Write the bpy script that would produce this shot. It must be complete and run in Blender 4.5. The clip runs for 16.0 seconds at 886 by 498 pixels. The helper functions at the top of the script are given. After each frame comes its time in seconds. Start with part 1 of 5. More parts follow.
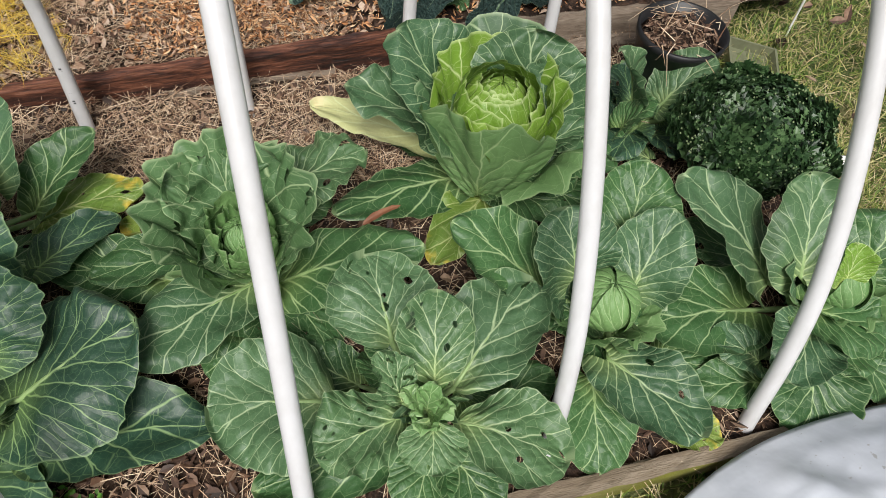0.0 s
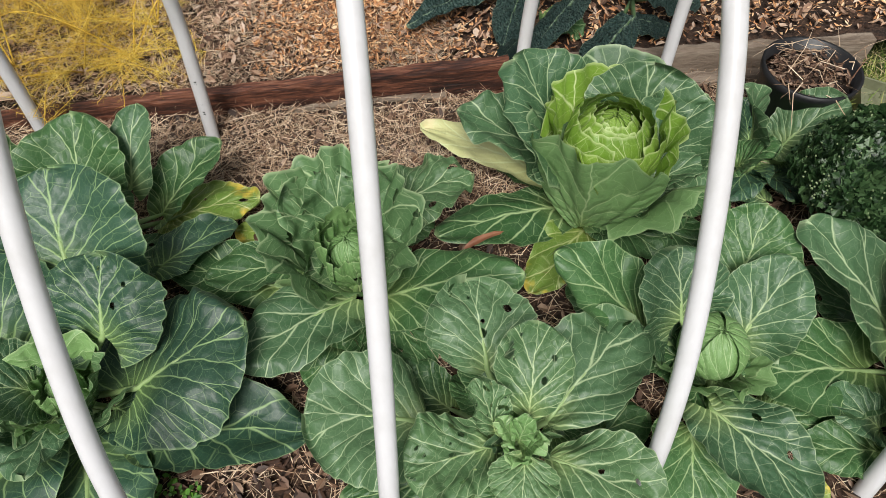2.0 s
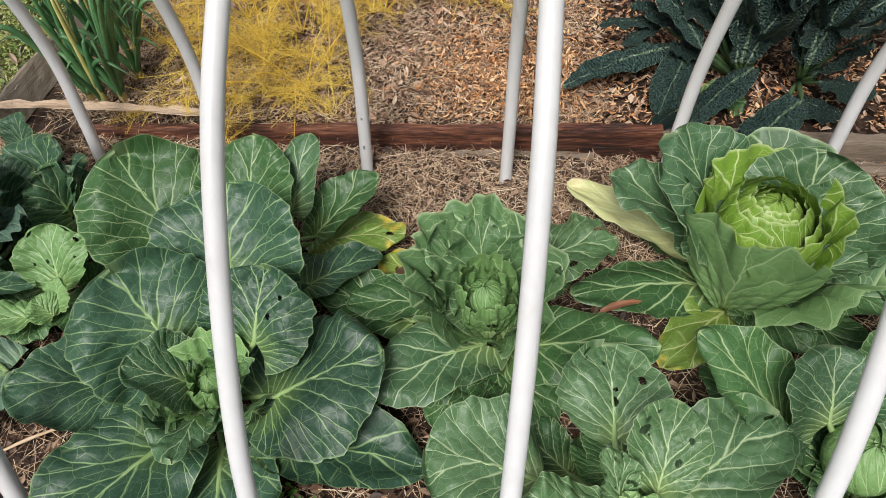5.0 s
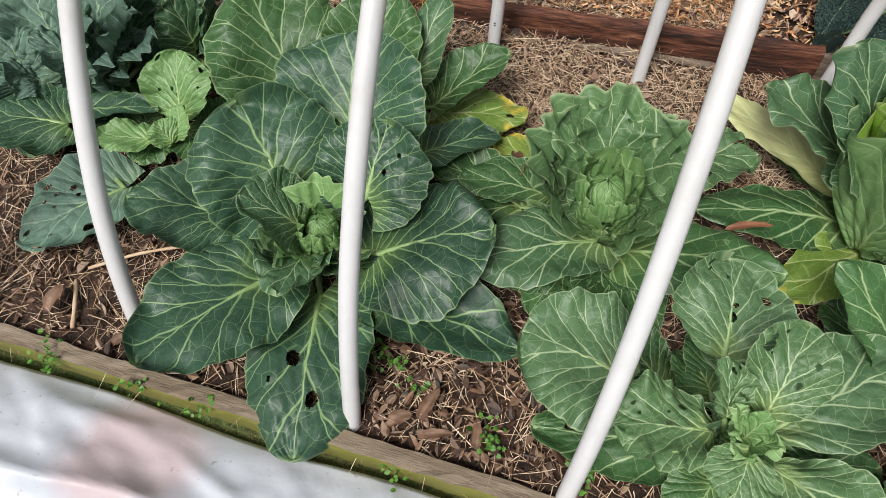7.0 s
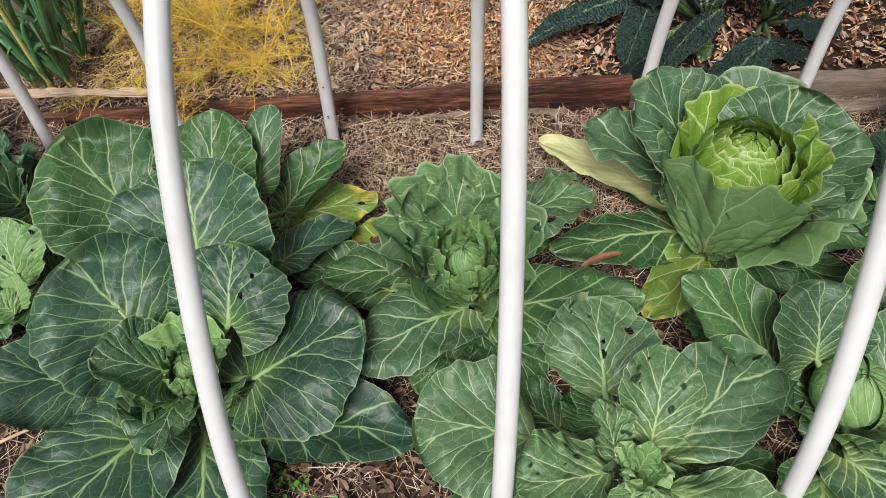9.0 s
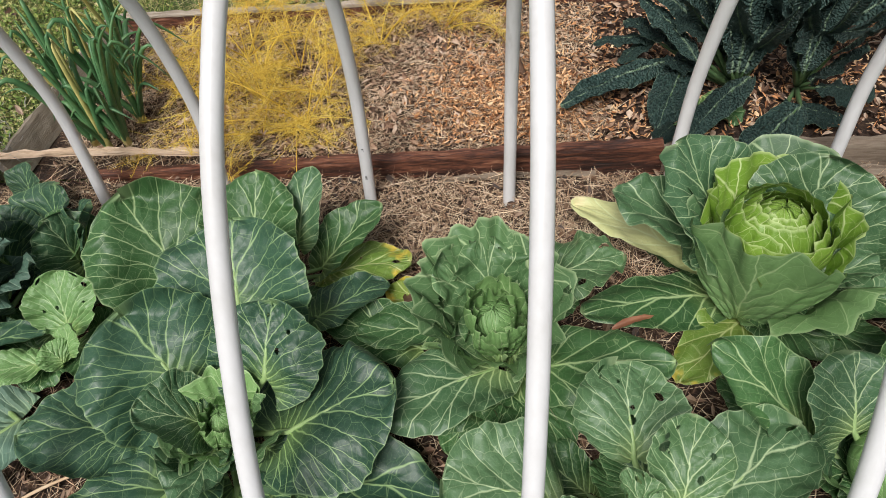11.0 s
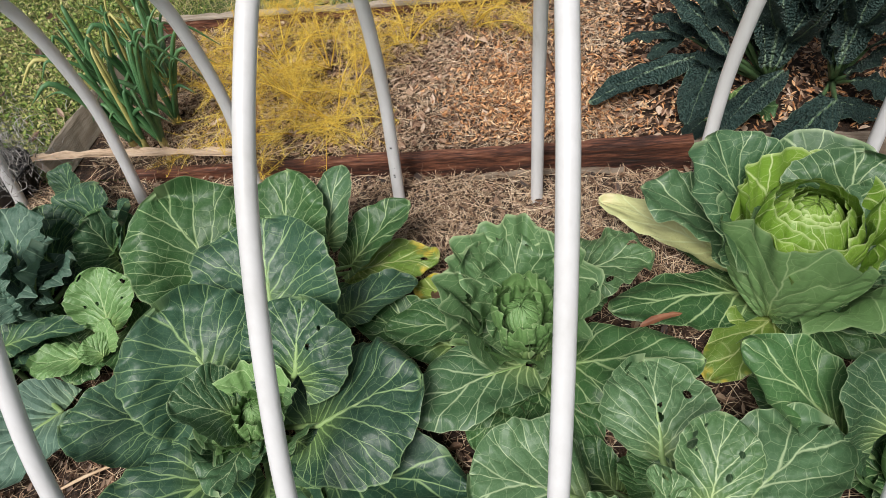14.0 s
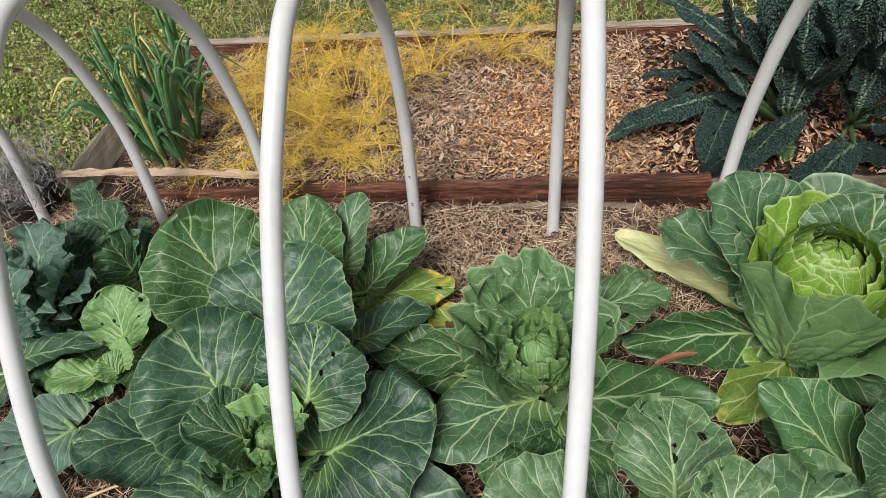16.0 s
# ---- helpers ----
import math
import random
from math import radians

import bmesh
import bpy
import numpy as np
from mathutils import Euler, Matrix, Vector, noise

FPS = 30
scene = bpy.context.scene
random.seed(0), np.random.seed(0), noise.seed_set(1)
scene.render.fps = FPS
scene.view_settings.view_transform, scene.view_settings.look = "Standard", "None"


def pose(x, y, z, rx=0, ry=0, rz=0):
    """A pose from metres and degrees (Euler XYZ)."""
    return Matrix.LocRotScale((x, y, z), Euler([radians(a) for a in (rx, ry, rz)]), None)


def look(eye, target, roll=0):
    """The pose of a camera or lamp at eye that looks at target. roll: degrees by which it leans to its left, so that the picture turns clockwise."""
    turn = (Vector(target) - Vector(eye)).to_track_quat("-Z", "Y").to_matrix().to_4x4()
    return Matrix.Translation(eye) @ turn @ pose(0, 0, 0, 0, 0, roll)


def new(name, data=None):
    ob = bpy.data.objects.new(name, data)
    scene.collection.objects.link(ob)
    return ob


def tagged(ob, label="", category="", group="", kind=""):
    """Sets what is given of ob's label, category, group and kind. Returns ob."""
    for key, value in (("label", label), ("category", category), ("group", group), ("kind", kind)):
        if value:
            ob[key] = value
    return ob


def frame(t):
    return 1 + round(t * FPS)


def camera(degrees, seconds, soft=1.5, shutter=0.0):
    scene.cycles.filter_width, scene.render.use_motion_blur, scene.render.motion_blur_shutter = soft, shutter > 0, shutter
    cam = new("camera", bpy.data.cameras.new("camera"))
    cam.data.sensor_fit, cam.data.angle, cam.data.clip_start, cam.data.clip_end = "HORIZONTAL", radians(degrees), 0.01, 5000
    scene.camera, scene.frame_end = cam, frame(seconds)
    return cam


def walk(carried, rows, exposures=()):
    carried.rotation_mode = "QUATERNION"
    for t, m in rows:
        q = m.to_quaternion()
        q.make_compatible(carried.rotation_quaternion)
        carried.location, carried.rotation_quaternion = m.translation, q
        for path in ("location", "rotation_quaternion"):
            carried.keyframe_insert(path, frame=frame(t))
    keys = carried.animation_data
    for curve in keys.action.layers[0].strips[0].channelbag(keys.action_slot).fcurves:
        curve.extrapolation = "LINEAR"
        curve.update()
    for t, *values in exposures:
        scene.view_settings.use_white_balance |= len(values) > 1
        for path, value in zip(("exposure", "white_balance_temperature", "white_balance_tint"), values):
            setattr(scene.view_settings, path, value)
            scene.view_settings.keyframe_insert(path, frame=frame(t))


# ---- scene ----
cam = camera(69.0, 16.0, 0.6)
PATH = [
    (0, (0.586, -0.279, 1.388), (0.931, 0.766, -0.282), 5.6),
    (0.5, (0.636, -0.295, 1.407), (1.009, 0.707, -0.282), 5.1),
    (1, (0.629, -0.290, 1.408), (0.917, 0.763, -0.267), 2.8),
    (1.5, (0.596, -0.275, 1.404), (0.827, 0.821, -0.252), 2.1),
    (2, (0.548, -0.261, 1.398), (0.646, 0.876, -0.244), -1.0),
    (2.5, (0.509, -0.254, 1.409), (0.480, 0.939, -0.196), -2.3),
    (3, (0.459, -0.236, 1.424), (0.307, 0.991, -0.147), -4.8),
    (3.2, (0.458, -0.237, 1.431), (0.263, 1.003, -0.126), -6.1),
    (5.3, (0.451, -0.283, 1.437), (0.231, 0.957, -0.116), -3.6),
    (5.5, (0.444, -0.298, 1.432), (0.198, 0.936, -0.123), -2.8),
    (6, (0.389, -0.323, 1.398), (0.042, 0.804, -0.218), -1.9),
    (6.5, (0.361, -0.338, 1.364), (-0.045, 0.712, -0.289), -2.4),
    (7, (0.342, -0.342, 1.344), (-0.018, 0.668, -0.345), -2.7),
    (7.5, (0.342, -0.337, 1.321), (-0.002, 0.659, -0.379), -3.8),
    (8, (0.365, -0.333, 1.313), (0.063, 0.690, -0.377), -5.3),
    (8.5, (0.402, -0.308, 1.317), (0.254, 0.785, -0.351), -4.4),
    (9, (0.450, -0.262, 1.387), (0.319, 0.927, -0.217), -5.9),
    (9.2, (0.469, -0.269, 1.386), (0.297, 0.948, -0.193), -6.8),
    (11.3, (0.455, -0.263, 1.433), (0.207, 1.039, -0.065), -8.0),
    (11.5, (0.449, -0.262, 1.427), (0.187, 1.032, -0.075), -8.0),
    (12, (0.446, -0.260, 1.423), (0.143, 1.012, -0.090), -8.6),
    (12.5, (0.443, -0.257, 1.429), (0.131, 1.001, -0.094), -9.4),
    (13, (0.457, -0.259, 1.432), (0.136, 1.014, -0.076), -10.3),
    (13.5, (0.457, -0.263, 1.433), (0.129, 1.013, -0.072), -11.5),
    (14, (0.467, -0.274, 1.439), (0.140, 1.016, -0.054), -11.0),
    (14.5, (0.457, -0.280, 1.449), (0.132, 1.032, -0.024), -9.4),
    (15, (0.455, -0.279, 1.464), (0.120, 1.054, 0.010), -10.4),
    (15.5, (0.457, -0.273, 1.464), (0.141, 1.077, 0.023), -9.3),
    (16, (0.451, -0.272, 1.458), (0.094, 1.071, 0.019), -9.5),
]
walk(cam, [(t, look(eye, target, roll)) for t, eye, target, roll in PATH])

# ---- world, sun, exposure ----
world = bpy.data.worlds.new("world")
scene.world = world
world.use_nodes = True
wn = world.node_tree
sky = wn.nodes.new("ShaderNodeTexSky")
sky.sky_type = "NISHITA"
sky.sun_disc = False
sky.sun_elevation = radians(56)
sky.sun_rotation = radians(200)
sky.air_density = 1.6
sky.dust_density = 4.0
sky.ozone_density = 0.6
hsv = wn.nodes.new("ShaderNodeHueSaturation")
hsv.inputs["Saturation"].default_value = 0.25
wn.links.new(sky.outputs[0], hsv.inputs["Color"])
wn.links.new(hsv.outputs[0], wn.nodes["Background"].inputs["Color"])
wn.nodes["Background"].inputs["Strength"].default_value = 0.048
sun_data = bpy.data.lights.new("sun", "SUN")
sun_data.energy = 2.6
sun_data.angle = radians(24)
sun_data.color = (1.0, 0.975, 0.935)
sun = new("sun", sun_data)
sun.matrix_world = look((-0.4, -2.6, 4.6), (0.3, 0.5, 0.0))
scene.view_settings.exposure = 0.43

# ---- materials ----
def mat(name):
    m = bpy.data.materials.new(name)
    m.use_nodes = True
    n = m.node_tree.nodes
    return m, m.node_tree, n["Principled BSDF"]


def add(tree, kind, **inputs):
    n = tree.nodes.new(kind)
    for k, v in inputs.items():
        n.inputs[k.replace("_", " ")].default_value = v
    return n


def math_node(tree, op, a, b=None, clamp=False):
    n = tree.nodes.new("ShaderNodeMath")
    n.operation = op
    n.use_clamp = clamp
    for i, v in enumerate((a, b)):
        if v is None:
            continue
        if isinstance(v, (int, float)):
            n.inputs[i].default_value = v
        else:
            tree.links.new(v, n.inputs[i])
    return n.outputs[0]


def ramp(tree, fac, stops):
    r = tree.nodes.new("ShaderNodeValToRGB")
    e = r.color_ramp.elements
    while len(e) < len(stops):
        e.new(0.5)
    for el, (p, c) in zip(e, stops):
        el.position = p
        el.color = (*c, 1)
    tree.links.new(fac, r.inputs["Fac"])
    return r.outputs["Color"]


def mix(tree, fac, a, b, mode="MIX"):
    n = tree.nodes.new("ShaderNodeMix")
    n.data_type = "RGBA"
    n.blend_type = mode
    for sock, v in ((n.inputs[0], fac), (n.inputs[6], a), (n.inputs[7], b)):
        if isinstance(v, (int, float)):
            sock.default_value = v
        elif isinstance(v, tuple):
            sock.default_value = (*v, 1)
        else:
            tree.links.new(v, sock)
    return n.outputs[2]


def bump(tree, bsdf, height, strength, distance):
    b = tree.nodes.new("ShaderNodeBump")
    b.inputs["Strength"].default_value = strength
    b.inputs["Distance"].default_value = distance
    tree.links.new(height, b.inputs["Height"])
    tree.links.new(b.outputs[0], bsdf.inputs["Normal"])


def noise_of(tree, vec, scale, detail=4.0, rough=0.6):
    n = add(tree, "ShaderNodeTexNoise", Scale=scale, Detail=detail, Roughness=rough)
    if vec is not None:
        tree.links.new(vec, n.inputs["Vector"])
    return n.outputs["Fac"]


def leaf_material(name, dark, light, vein, rough=0.45, veins=4.6, fine=1.0, bumpy=0.33, edge=None, side_amt=0.8, blister=False):
    """Leaf blade: a pale midrib, forked veins that fan out from it, a fine net between them, the blade swelling between the veins."""
    m, t, b = mat(name)
    uv = t.nodes.new("ShaderNodeUVMap")
    inf = t.nodes.new("ShaderNodeObjectInfo")
    geo = t.nodes.new("ShaderNodeNewGeometry")
    # every leaf wavers in its own way
    shift = t.nodes.new("ShaderNodeCombineXYZ")
    t.links.new(math_node(t, "MULTIPLY", inf.outputs["Random"], 40.0), shift.inputs[2])
    own = t.nodes.new("ShaderNodeVectorMath")
    t.links.new(uv.outputs[0], own.inputs[0])
    t.links.new(shift.outputs[0], own.inputs[1])
    p = uv.outputs[0]
    for scale, amp in ((3.5, 0.07), (13.0, 0.02)):
        wob = add(t, "ShaderNodeTexNoise", Scale=scale, Detail=1.0)
        t.links.new(own.outputs[0], wob.inputs["Vector"])
        cen = t.nodes.new("ShaderNodeVectorMath")
        cen.operation = "SUBTRACT"
        cen.inputs[1].default_value = (0.5, 0.5, 0.5)
        t.links.new(wob.outputs["Color"], cen.inputs[0])
        sub = t.nodes.new("ShaderNodeVectorMath")
        sub.operation = "MULTIPLY_ADD"
        sub.inputs[1].default_value = (amp, amp, 0)
        t.links.new(cen.outputs[0], sub.inputs[0])
        t.links.new(p, sub.inputs[2])
        p = sub.outputs[0]
    sep = t.nodes.new("ShaderNodeSeparateXYZ")
    t.links.new(p, sep.inputs[0])
    u, s = sep.outputs[0], sep.outputs[1]
    a = math_node(t, "ABSOLUTE", s)
    # midrib
    mw = math_node(t, "MAXIMUM", math_node(t, "MULTIPLY", math_node(t, "SUBTRACT", 1.0, u), 0.022), 0.004)
    mid = math_node(t, "SUBTRACT", 1.0, math_node(t, "DIVIDE", a, mw), True)
    # fan of side veins
    ab = math_node(t, "ADD", a, 0.15)
    uc = math_node(t, "ADD", u, 0.13)
    ang = math_node(t, "ARCTAN2", ab, uc)
    r = math_node(t, "SQRT", math_node(t, "ADD", math_node(t, "MULTIPLY", ab, ab), math_node(t, "MULTIPLY", uc, uc)))
    ang = math_node(t, "SUBTRACT", ang, math_node(t, "MULTIPLY", r, 0.22))
    side = math_node(t, "MULTIPLY", math_node(t, "GREATER_THAN", s, 0.0), 0.43)
    ph = math_node(t, "ADD", math_node(t, "ADD", math_node(t, "MULTIPLY", ang, veins), side), 10.0)
    cell = math_node(t, "FLOOR", ph)
    fr = math_node(t, "ABSOLUTE", math_node(t, "SUBTRACT", math_node(t, "SUBTRACT", ph, cell), 0.5))
    wn1 = t.nodes.new("ShaderNodeTexWhiteNoise")
    wn1.noise_dimensions = "1D"
    t.links.new(math_node(t, "ADD", math_node(t, "ADD", cell, math_node(t, "MULTIPLY", side, 50.0)), math_node(t, "MULTIPLY", inf.outputs["Random"], 100.0)), wn1.inputs["W"])
    rnd = wn1.outputs["Value"]
    fork = math_node(t, "MAXIMUM", math_node(t, "SUBTRACT", a, math_node(t, "ADD", math_node(t, "MULTIPLY", rnd, 0.22), 0.1)), 0.0)
    fork = math_node(t, "MINIMUM", math_node(t, "MULTIPLY", fork, 1.5), 0.27)
    dist = math_node(t, "MULTIPLY", math_node(t, "ABSOLUTE", math_node(t, "SUBTRACT", fr, fork)), math_node(t, "DIVIDE", r, veins))
    lw = math_node(t, "MAXIMUM", math_node(t, "SUBTRACT", 0.0105, math_node(t, "MULTIPLY", a, 0.022)), 0.0042)
    lat = math_node(t, "POWER", math_node(t, "SUBTRACT", 1.0, math_node(t, "DIVIDE", dist, lw), True), 0.7)
    # net of small veins
    nets = []
    swell = None
    for scale, wide, amt in ((8.5, 0.022, 0.38), (24.0, 0.05, 0.1)):
        vor = add(t, "ShaderNodeTexVoronoi", Scale=scale)
        vor.feature = "DISTANCE_TO_EDGE"
        shifted = t.nodes.new("ShaderNodeVectorMath")
        t.links.new(p, shifted.inputs[0])
        t.links.new(shift.outputs[0], shifted.inputs[1])
        t.links.new(shifted.outputs[0], vor.inputs["Vector"])
        nets.append(math_node(t, "MULTIPLY", math_node(t, "SUBTRACT", 1.0, math_node(t, "DIVIDE", vor.outputs["Distance"], wide), True), amt * fine))
        if swell is None:
            swell = math_node(t, "MINIMUM", math_node(t, "MULTIPLY", vor.outputs["Distance"], 3.0), 1.0)
    mask = math_node(t, "MAXIMUM", math_node(t, "MAXIMUM", mid, math_node(t, "MULTIPLY", lat, side_amt)), math_node(t, "MAXIMUM", nets[0], nets[1]))
    big = noise_of(t, geo.outputs["Position"], 9.0, 3.0)
    blend = math_node(t, "ADD", math_node(t, "MULTIPLY", big, 0.7), math_node(t, "MULTIPLY", inf.outputs["Random"], 0.5))
    blend = math_node(t, "ADD", blend, math_node(t, "MULTIPLY", math_node(t, "SUBTRACT", noise_of(t, own.outputs[0], 45.0, 4.0), 0.5), 0.45))
    blend = math_node(t, "SUBTRACT", blend, 0.14, True)
    blade = mix(t, blend, dark, light)
    if edge:
        em = math_node(t, "MULTIPLY", noise_of(t, own.outputs[0], 4.0, 3.0), math_node(t, "ADD", a, u))
        er = t.nodes.new("ShaderNodeMapRange")
        er.inputs[1].default_value, er.inputs[2].default_value = 0.5, 0.64
        t.links.new(em, er.inputs[0])
        blade = mix(t, er.outputs[0], blade, edge)
    spots = noise_of(t, geo.outputs["Position"], 160.0, 2.0)
    blade = mix(t, math_node(t, "MULTIPLY", math_node(t, "GREATER_THAN", spots, 0.69), 0.25), blade, (0.25, 0.3, 0.2))
    uv2 = t.nodes.new("ShaderNodeUVMap")
    uv2.uv_map = "Rim"
    rs = t.nodes.new("ShaderNodeSeparateXYZ")
    t.links.new(uv2.outputs[0], rs.inputs[0])
    rim = math_node(t, "MULTIPLY", math_node(t, "SUBTRACT", math_node(t, "MULTIPLY", rs.outputs[0], 35.0), 34.0, True), 0.6)
    # veins are yellower and the blade paler towards the base
    root = math_node(t, "SUBTRACT", 1.0, math_node(t, "MULTIPLY", r, 2.1), True)
    if blister:
        root = math_node(t, "MULTIPLY", root, 0.0)
    warm = (vein[0] * 1.05, vein[1] * 1.05, vein[2] * 0.6)
    vcol = mix(t, root, vein, warm)
    blade = mix(t, math_node(t, "MULTIPLY", root, 0.4), blade, warm)
    col = mix(t, math_node(t, "MAXIMUM", mask, rim), blade, vcol)
    t.links.new(col, b.inputs["Base Color"])
    b.inputs["Roughness"].default_value = rough
    b.inputs["Specular IOR Level"].default_value = 0.45
    puffs = math_node(t, "MINIMUM", math_node(t, "MULTIPLY", dist, 22.0), 1.0)
    h = math_node(t, "ADD", math_node(t, "MULTIPLY", puffs, 0.8), math_node(t, "MULTIPLY", swell, 0.35))
    h = math_node(t, "ADD", h, math_node(t, "MULTIPLY", noise_of(t, own.outputs[0], 30.0, 4.0), 0.35))
    if blister:
        vb = add(t, "ShaderNodeTexVoronoi", Scale=46.0)
        t.links.new(p, vb.inputs["Vector"])
        h = math_node(t, "SUBTRACT", math_node(t, "MULTIPLY", h, 0.2), math_node(t, "MULTIPLY", math_node(t, "POWER", vb.outputs["Distance"], 2.0), 2.5))
    bump(t, b, h, min(1.0, bumpy * 1.5), 0.006 if blister else 0.005)
    tr = t.nodes.new("ShaderNodeBsdfTranslucent")
    t.links.new(mix(t, 0.5, col, light), tr.inputs["Color"])
    ms = t.nodes.new("ShaderNodeMixShader")
    ms.inputs[0].default_value = 0.09
    t.links.new(b.outputs[0], ms.inputs[1])
    t.links.new(tr.outputs[0], ms.inputs[2])
    t.links.new(ms.outputs[0], t.nodes["Material Output"].inputs["Surface"])
    return m


def plain_material(name, stops, scale, rough, bump_strength=0.3, bump_distance=0.003, scale2=60.0, stretch=(1, 1, 1), rnd=0.0, metal=0.0):
    """Two scales of noise through a colour ramp, in object space."""
    m, t, b = mat(name)
    tc = t.nodes.new("ShaderNodeTexCoord")
    mp = t.nodes.new("ShaderNodeMapping")
    mp.inputs["Scale"].default_value = stretch
    t.links.new(tc.outputs["Object"], mp.inputs["Vector"])
    f = noise_of(t, mp.outputs[0], scale, 6.0, 0.65)
    g = noise_of(t, mp.outputs[0], scale2, 4.0, 0.6)
    v = math_node(t, "ADD", math_node(t, "MULTIPLY", f, 0.65), math_node(t, "MULTIPLY", g, 0.35))
    if rnd:
        inf = t.nodes.new("ShaderNodeNewGeometry")
        v = math_node(t, "ADD", v, math_node(t, "MULTIPLY", math_node(t, "SUBTRACT", inf.outputs["Random Per Island"], 0.5), rnd))
    t.links.new(ramp(t, v, stops), b.inputs["Base Color"])
    b.inputs["Roughness"].default_value = rough
    b.inputs["Metallic"].default_value = metal
    bump(t, b, g, bump_strength, bump_distance)
    return m


M_BLUE = leaf_material("cabbage_blue_green", (0.017, 0.052, 0.031), (0.052, 0.125, 0.072), (0.34, 0.5, 0.22))
M_GREEN = leaf_material("cabbage_green", (0.024, 0.074, 0.023), (0.078, 0.185, 0.06), (0.46, 0.6, 0.3))
M_RAG = leaf_material("cabbage_silvery_green", (0.058, 0.132, 0.05), (0.135, 0.25, 0.1), (0.52, 0.64, 0.36))
M_MID = leaf_material("cabbage_sage", (0.03, 0.084, 0.037), (0.088, 0.182, 0.084), (0.48, 0.6, 0.34))
M_PALE = leaf_material("cabbage_heart", (0.12, 0.25, 0.08), (0.23, 0.39, 0.14), (0.5, 0.65, 0.34))
M_LIME = leaf_material("cabbage_lime", (0.125, 0.26, 0.025), (0.27, 0.43, 0.06), (0.72, 0.82, 0.42))
M_LACE = leaf_material("cabbage_pale_sage", (0.042, 0.106, 0.046), (0.108, 0.205, 0.09), (0.5, 0.62, 0.36))
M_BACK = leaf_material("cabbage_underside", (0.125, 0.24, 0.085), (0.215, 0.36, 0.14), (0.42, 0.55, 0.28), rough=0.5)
M_YELLOW = leaf_material("cabbage_yellowing", (0.09, 0.2, 0.03), (0.26, 0.34, 0.06), (0.6, 0.66, 0.3), edge=(0.62, 0.47, 0.06))
M_CREAM = leaf_material("cabbage_cream", (0.52, 0.56, 0.24), (0.74, 0.7, 0.38), (0.7, 0.76, 0.42), edge=(0.76, 0.66, 0.38))
M_KALE = leaf_material("kale_dark", (0.022, 0.05, 0.044), (0.062, 0.115, 0.1), (0.3, 0.42, 0.28), rough=0.5, veins=6, fine=0.1, bumpy=1.0, side_amt=0.12, blister=True)
M_CURLY = leaf_material("kale_grey_green", (0.06, 0.125, 0.09), (0.13, 0.225, 0.165), (0.32, 0.44, 0.32), rough=0.6, veins=5, fine=0.5, bumpy=0.8)
M_STALK = plain_material("leaf_stalk", [(0.3, (0.2, 0.33, 0.1)), (0.7, (0.4, 0.53, 0.25))], 20, 0.45)
M_KSTALK = plain_material("kale_stalk", [(0.3, (0.05, 0.11, 0.045)), (0.7, (0.13, 0.22, 0.09))], 20, 0.45)
M_PVC = plain_material("white_pvc", [(0.25, (0.4, 0.38, 0.36)), (0.37, (0.58, 0.57, 0.57)), (0.6, (0.67, 0.665, 0.68))], 6, 0.38, 0.05, 0.001, 40, (1, 1, 0.25))
M_MARK = plain_material("dark_print", [(0.3, (0.03, 0.03, 0.03)), (0.7, (0.08, 0.08, 0.08))], 20, 0.6)
M_PLANK = plain_material("red_brown_plank", [(0.36, (0.012, 0.007, 0.006)), (0.46, (0.06, 0.021, 0.013)), (0.54, (0.17, 0.062, 0.034)), (0.62, (0.3, 0.14, 0.085)), (0.72, (0.52, 0.36, 0.26))], 2.2, 0.6, 1.0, 0.004, 14, (1.4, 12, 12))
M_GREYWOOD = plain_material("grey_weathered_board", [(0.22, (0.05, 0.035, 0.025)), (0.45, (0.2, 0.15, 0.11)), (0.62, (0.33, 0.27, 0.21)), (0.8, (0.45, 0.39, 0.32))], 3.0, 0.8, 0.8, 0.004, 26, (1, 16, 16))
M_PALEWOOD = plain_material("pale_board", [(0.22, (0.08, 0.06, 0.045)), (0.43, (0.29, 0.235, 0.18)), (0.6, (0.46, 0.39, 0.32)), (0.8, (0.62, 0.55, 0.47))], 3.0, 0.8, 0.8, 0.004, 26, (1, 16, 16))
def mossy_board():
    m = plain_material("mossy_front_board", [(0.22, (0.05, 0.035, 0.025)), (0.45, (0.2, 0.15, 0.1)), (0.62, (0.33, 0.27, 0.2)), (0.8, (0.45, 0.39, 0.3))], 3.0, 0.8, 0.8, 0.004, 26, (1, 16, 16))
    t = m.node_tree
    b = t.nodes["Principled BSDF"]
    old = b.inputs["Base Color"].links[0].from_socket
    geo = t.nodes.new("ShaderNodeNewGeometry")
    sp = t.nodes.new("ShaderNodeSeparateXYZ")
    t.links.new(geo.outputs["Normal"], sp.inputs[0])
    f = math_node(t, "MULTIPLY", math_node(t, "LESS_THAN", sp.outputs[1], -0.5), math_node(t, "ADD", noise_of(t, geo.outputs["Position"], 9.0), 0.35, True))
    t.links.new(mix(t, f, old, (0.2, 0.2, 0.025)), b.inputs["Base Color"])
    return m


